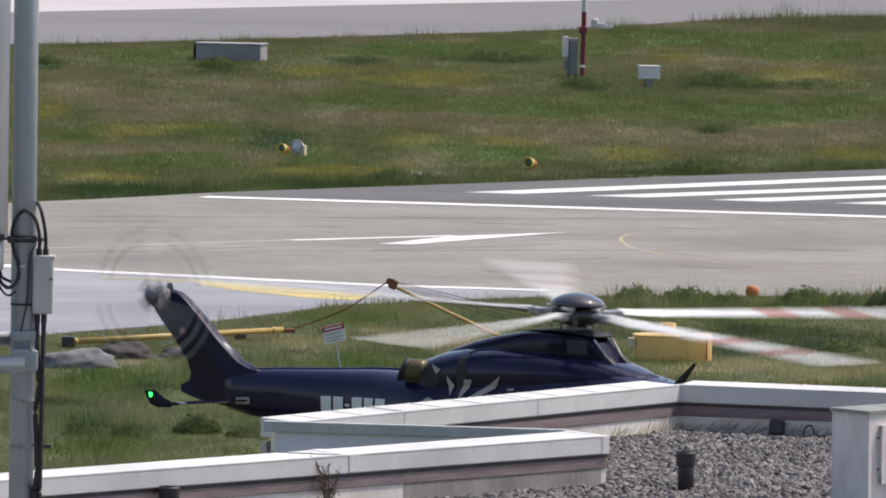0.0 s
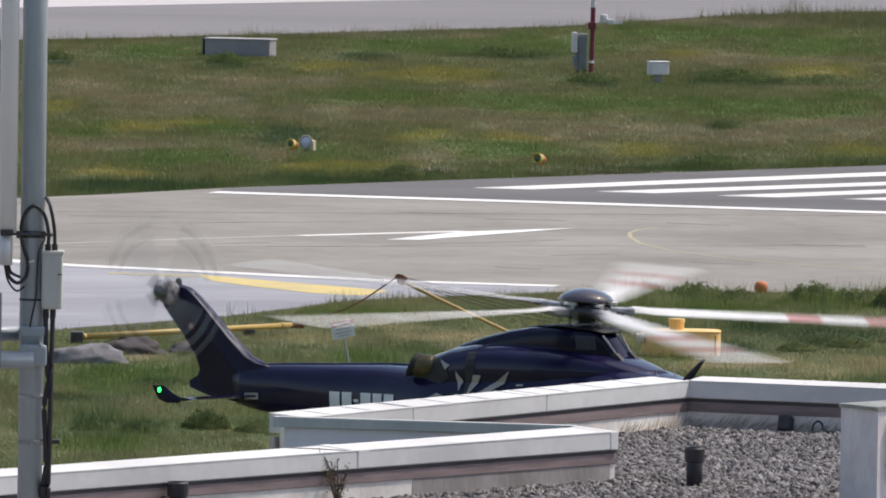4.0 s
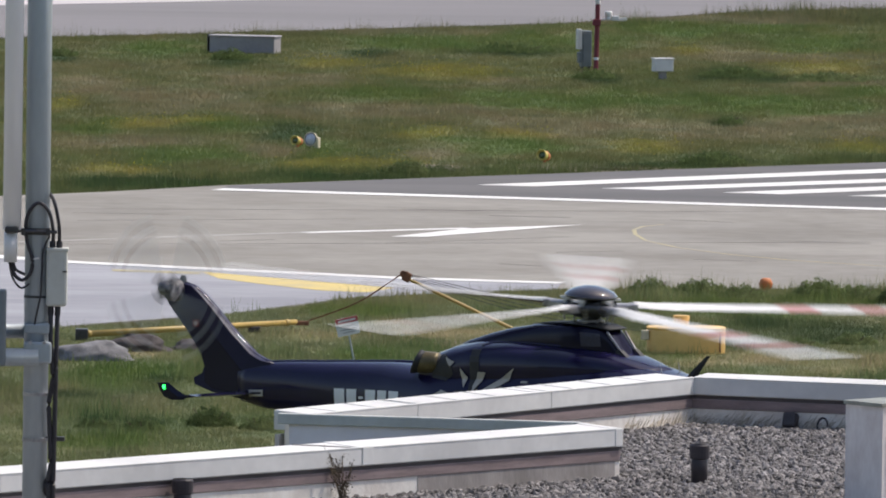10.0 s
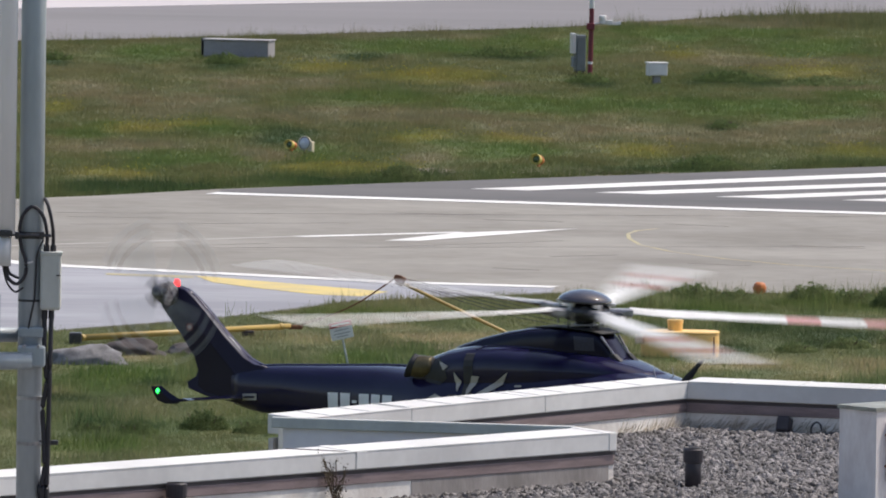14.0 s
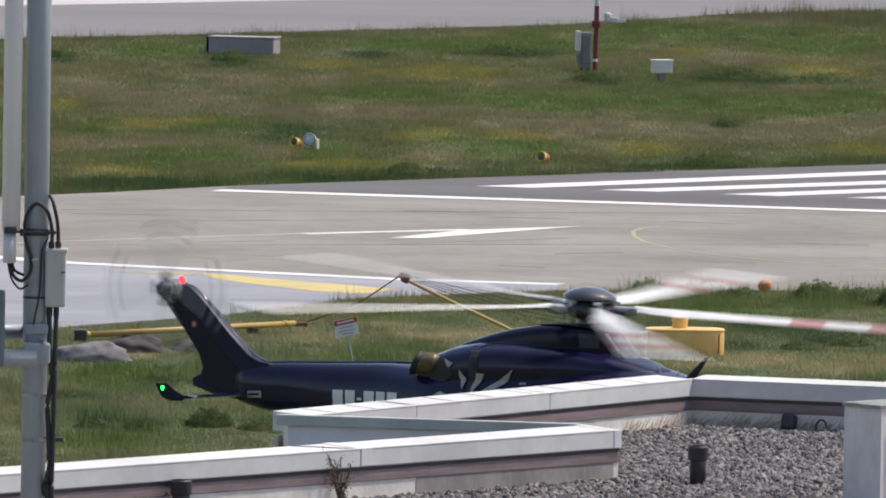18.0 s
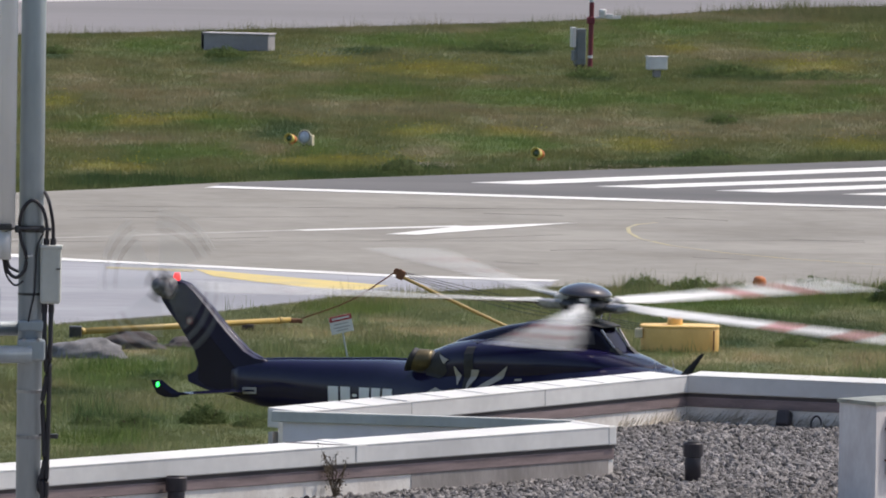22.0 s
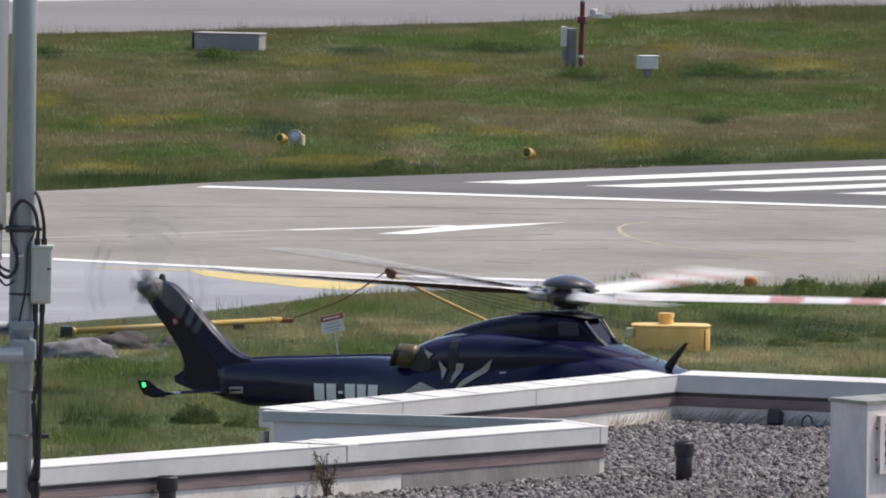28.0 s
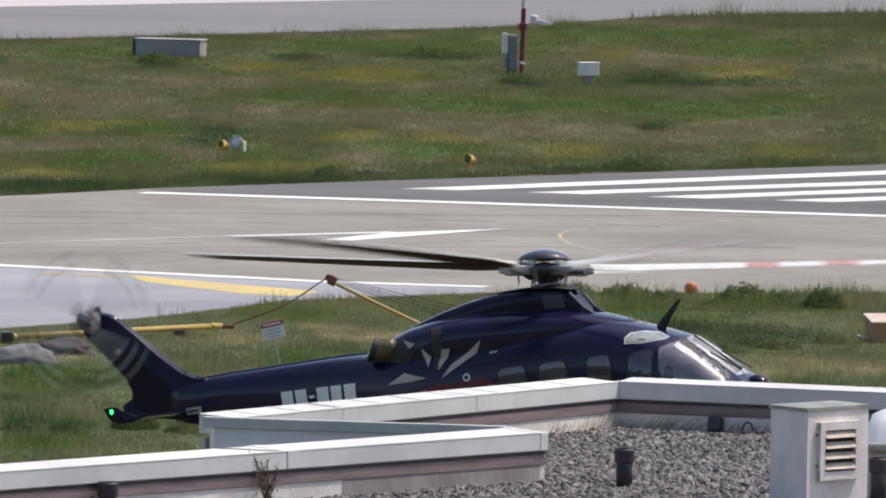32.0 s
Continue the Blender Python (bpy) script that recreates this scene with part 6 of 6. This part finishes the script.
main_rotor = part("main_rotor", lathe(NB(), [(0.13, -0.22), (0.30, -0.17), (0.44, -0.08), (0.48, 0.0), (0.43, 0.08), (0.15, 0.12)], 30), M_DARKSTEEL, heli, "five-bladed main rotor head", True)
part("hub_cap", lathe(NB(), [(0.10, 0.15), (0.44, 0.155), (0.475, 0.175), (0.465, 0.205), (0.40, 0.265), (0.28, 0.32), (0.12, 0.36), (0.01, 0.365)], 36), M_DOME, main_rotor, "glossy dark hub cap", True)
SECT = [(0.27, 0.0), (0.24, 0.022), (0.14, 0.036), (0.0, 0.034), (-0.14, 0.018), (-0.25, 0.004), (-0.25, -0.002), (-0.12, -0.008), (0.05, -0.018), (0.2, -0.018)]
SPAN = [(0.80, 0.35, 2.2, 8), (1.10, 0.55, 1.6, 8), (1.50, 0.80, 1.05, 7), (2.2, 0.80, 1.0, 6), (3.55, 0.80, 1.0, 4), (4.15, 0.80, 1.0, 3), (4.95, 0.80, 1.0, 1.5), (5.55, 0.80, 1.0, 0.5), (6.55, 0.80, 1.0, -1), (6.75, 0.70, 0.9, -1), (6.90, 0.40, 0.7, -1.5)]
BLADES = []
for i in range(5):
    bm = NB()
    for k, (a, b) in enumerate(zip(SPAN, SPAN[1:])):
        n0 = len(bm.faces)
        rings = []
        for r, c, t, tw in (a, b):
            m = pose(0, 0, 0, tw, 0, 0)
            rings.append([m @ Vector((r, y * c, z * t)) for y, z in SECT])
        loft(bm, rings, cap=False)
        bm.faces.ensure_lookup_table()
        for j, f in enumerate(bm.faces[n0:]):
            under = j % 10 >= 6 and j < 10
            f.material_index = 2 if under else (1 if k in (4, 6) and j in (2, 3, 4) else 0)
    bmesh.ops.remove_doubles(bm, verts=bm.verts, dist=0.0005)
    bmesh.ops.recalc_face_normals(bm, faces=bm.faces)
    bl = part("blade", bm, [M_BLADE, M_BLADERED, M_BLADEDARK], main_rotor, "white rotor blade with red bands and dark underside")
    BLADES.append(bl)
    a = radians(72 * i)
    rot = pose(0, 0, 0, 0, 0, 72 * i)
    bm = NB()
    box(bm, (0.53, 0, -0.02), (0.46, 0.20, 0.16), 0.04)
    box(bm, (0.78, 0, 0.0), (0.16, 0.20, 0.13), 0.03)
    bm.transform(rot)
    part("blade_grip", bm, M_STEEL, main_rotor, "steel blade grip")
    bm = NB()
    cyl(bm, (0.40, 0.19, -0.26), (0.44, 0.20, 0.0), 0.018, None, 8)
    bm.transform(rot)
    part("pitch_rod", bm, M_STEEL, main_rotor)
    bm = NB()
    cyl(bm, (0.36, -0.12, -0.02), (0.66, -0.17, -0.03), 0.04, None, 12)
    bm.transform(rot)
    part("damper", bm, M_DARKSTEEL, main_rotor)
    bm = NB()
    box(bm, (0.40, 0.10, 0.09), (0.13, 0.05, 0.13), 0.012)
    box(bm, (0.46, 0.02, 0.12), (0.18, 0.07, 0.05), 0.012)
    bm.transform(rot)
    part("hub_lug", bm, M_BLADE, main_rotor, "pale metal lug")
    bm = NB()
    box(bm, (0.36, -0.16, 0.03), (0.10, 0.10, 0.18), 0.02)
    bm.transform(rot)
    part("bearing_block", bm, M_BLACK, main_rotor, "black bearing block")


# ---- what moves ----
# seconds, hub x, hub z, turn towards the camera, nose up, bank
FLIGHT = [(0, 2.668, 3.545, 32.5, 2.75, 0), (14, 2.662, 3.545, 32.5, 2.75, 0), (23, 2.672, 3.553, 32.4, 2.8, 0), (24, 2.672, 3.573, 32.4, 3.05, 0), (25, 2.648, 3.589, 32.5, 3.17, 0),
          (25.5, 2.639, 3.603, 32.8, 3.34, 0), (27.5, 2.571, 3.65, 32.9, 3.87, 0), (28.5, 2.518, 3.723, 32.4, 3.85, 0), (30, 2.545, 3.888, 31.0, 3.08, 0), (31, 2.748, 4.05, 29.4, 7.95, 0),
          (31.5, 2.98, 4.155, 27.6, 8.4, 0), (32, 3.156, 4.254, 22.0, 10.3, 0)]
HELI_Y = 256.0
# seconds, disc towards the camera, disc forward, coning, blade pitch
DISC = [(0, 3.7, 2.8, 0.2, 2), (22, 3.7, 2.8, 0.2, 2), (22.5, 2.6, 2.8, 0.7, 2.5), (23, 1.1, 2.9, 1.3, 3), (24, -0.4, 2.1, 1.3, 4), (25, -1.6, 1.4, 1.3, 5), (28.5, 0.0, 2.6, 2.7, 9), (30, -1.9, 3.9, 3.6, 11), (31, -3.7, 3.0, 2.9, 10), (32, -5.8, 0.0, 2.4, 9)]
# seconds, drift of the rotor against 576 degrees a second
DRIFT = [(0, 97), (1, 75.5), (2, 50), (3, 28.5), (6, -39), (8, -78), (9, -104), (13, -191), (18, -295), (20, -341.5), (22, -386), (23, -410), (24, -426), (25, -452), (25.5, -464), (27.5, -504), (28, -512), (28.5, -523), (29, -536), (30, -540.5), (30.5, -549), (31, -556), (31.5, -562), (32, -568)]
TAIL_DRIFT = [(0, -50), (2, -50), (7, -50), (8, -10), (9, -46), (14, -50), (17, -40), (18, -5), (19, -48), (22, -30), (23, -10), (25, -48), (28, -10), (30, -33), (32, -57)]
BEACON = [(0, 180), (8, 180), (12.2, 180), (12.9, 0), (25, 0), (28, -180), (32, -180)]


def at(rows, t, k):
    return float(np.interp(t, [r[0] for r in rows], [r[k] for r in rows]))


def heli_turn(t):
    return Euler((radians(at(FLIGHT, t, 5)), radians(-at(FLIGHT, t, 4)), radians(-at(FLIGHT, t, 3)))).to_matrix().to_4x4()


def heli_pose(t):
    return Matrix.Translation((at(FLIGHT, t, 1), HELI_Y, at(FLIGHT, t, 2))) @ heli_turn(t) @ Matrix.Translation(-HUB)


def motions():
    walk(heli, [(r[0], heli_pose(r[0])) for r in FLIGHT])
    main, tail, flash = [], [], []
    for k in range(32 * FPS + 1):
        t = k / FPS
        disc = heli_turn(t).inverted() @ pose(0, 0, 0, at(DISC, t, 1), at(DISC, t, 2), 0)
        main.append((t, Matrix.Translation(HUB) @ disc @ pose(0, 0, 0, 0, 0, 19.2 * k + at(DRIFT, t, 1))))
        tail.append((t, Matrix.Translation(TAIL_HUB) @ pose(0, 0, 0, 0, -(87 * k + at(TAIL_DRIFT, t, 1)) + 90, 0)))
        flash.append((t, Matrix.Translation((-8.50, -0.02, 4.00)) @ pose(0, 0, 0, 0, 0, 12 * k + at(BEACON, t, 1) + 32)))
    walk(main_rotor, main)
    walk(tail_rotor, tail)
    walk(beacon, flash)
    for i, b in enumerate(BLADES):
        walk(b, [(r[0], pose(0, 0, 0, 0, 0, 72 * i) @ pose(0, 0, 0, 0, -r[3], 0) @ pose(0, 0, 0, r[4], 0, 0)) for r in DISC])


motions()
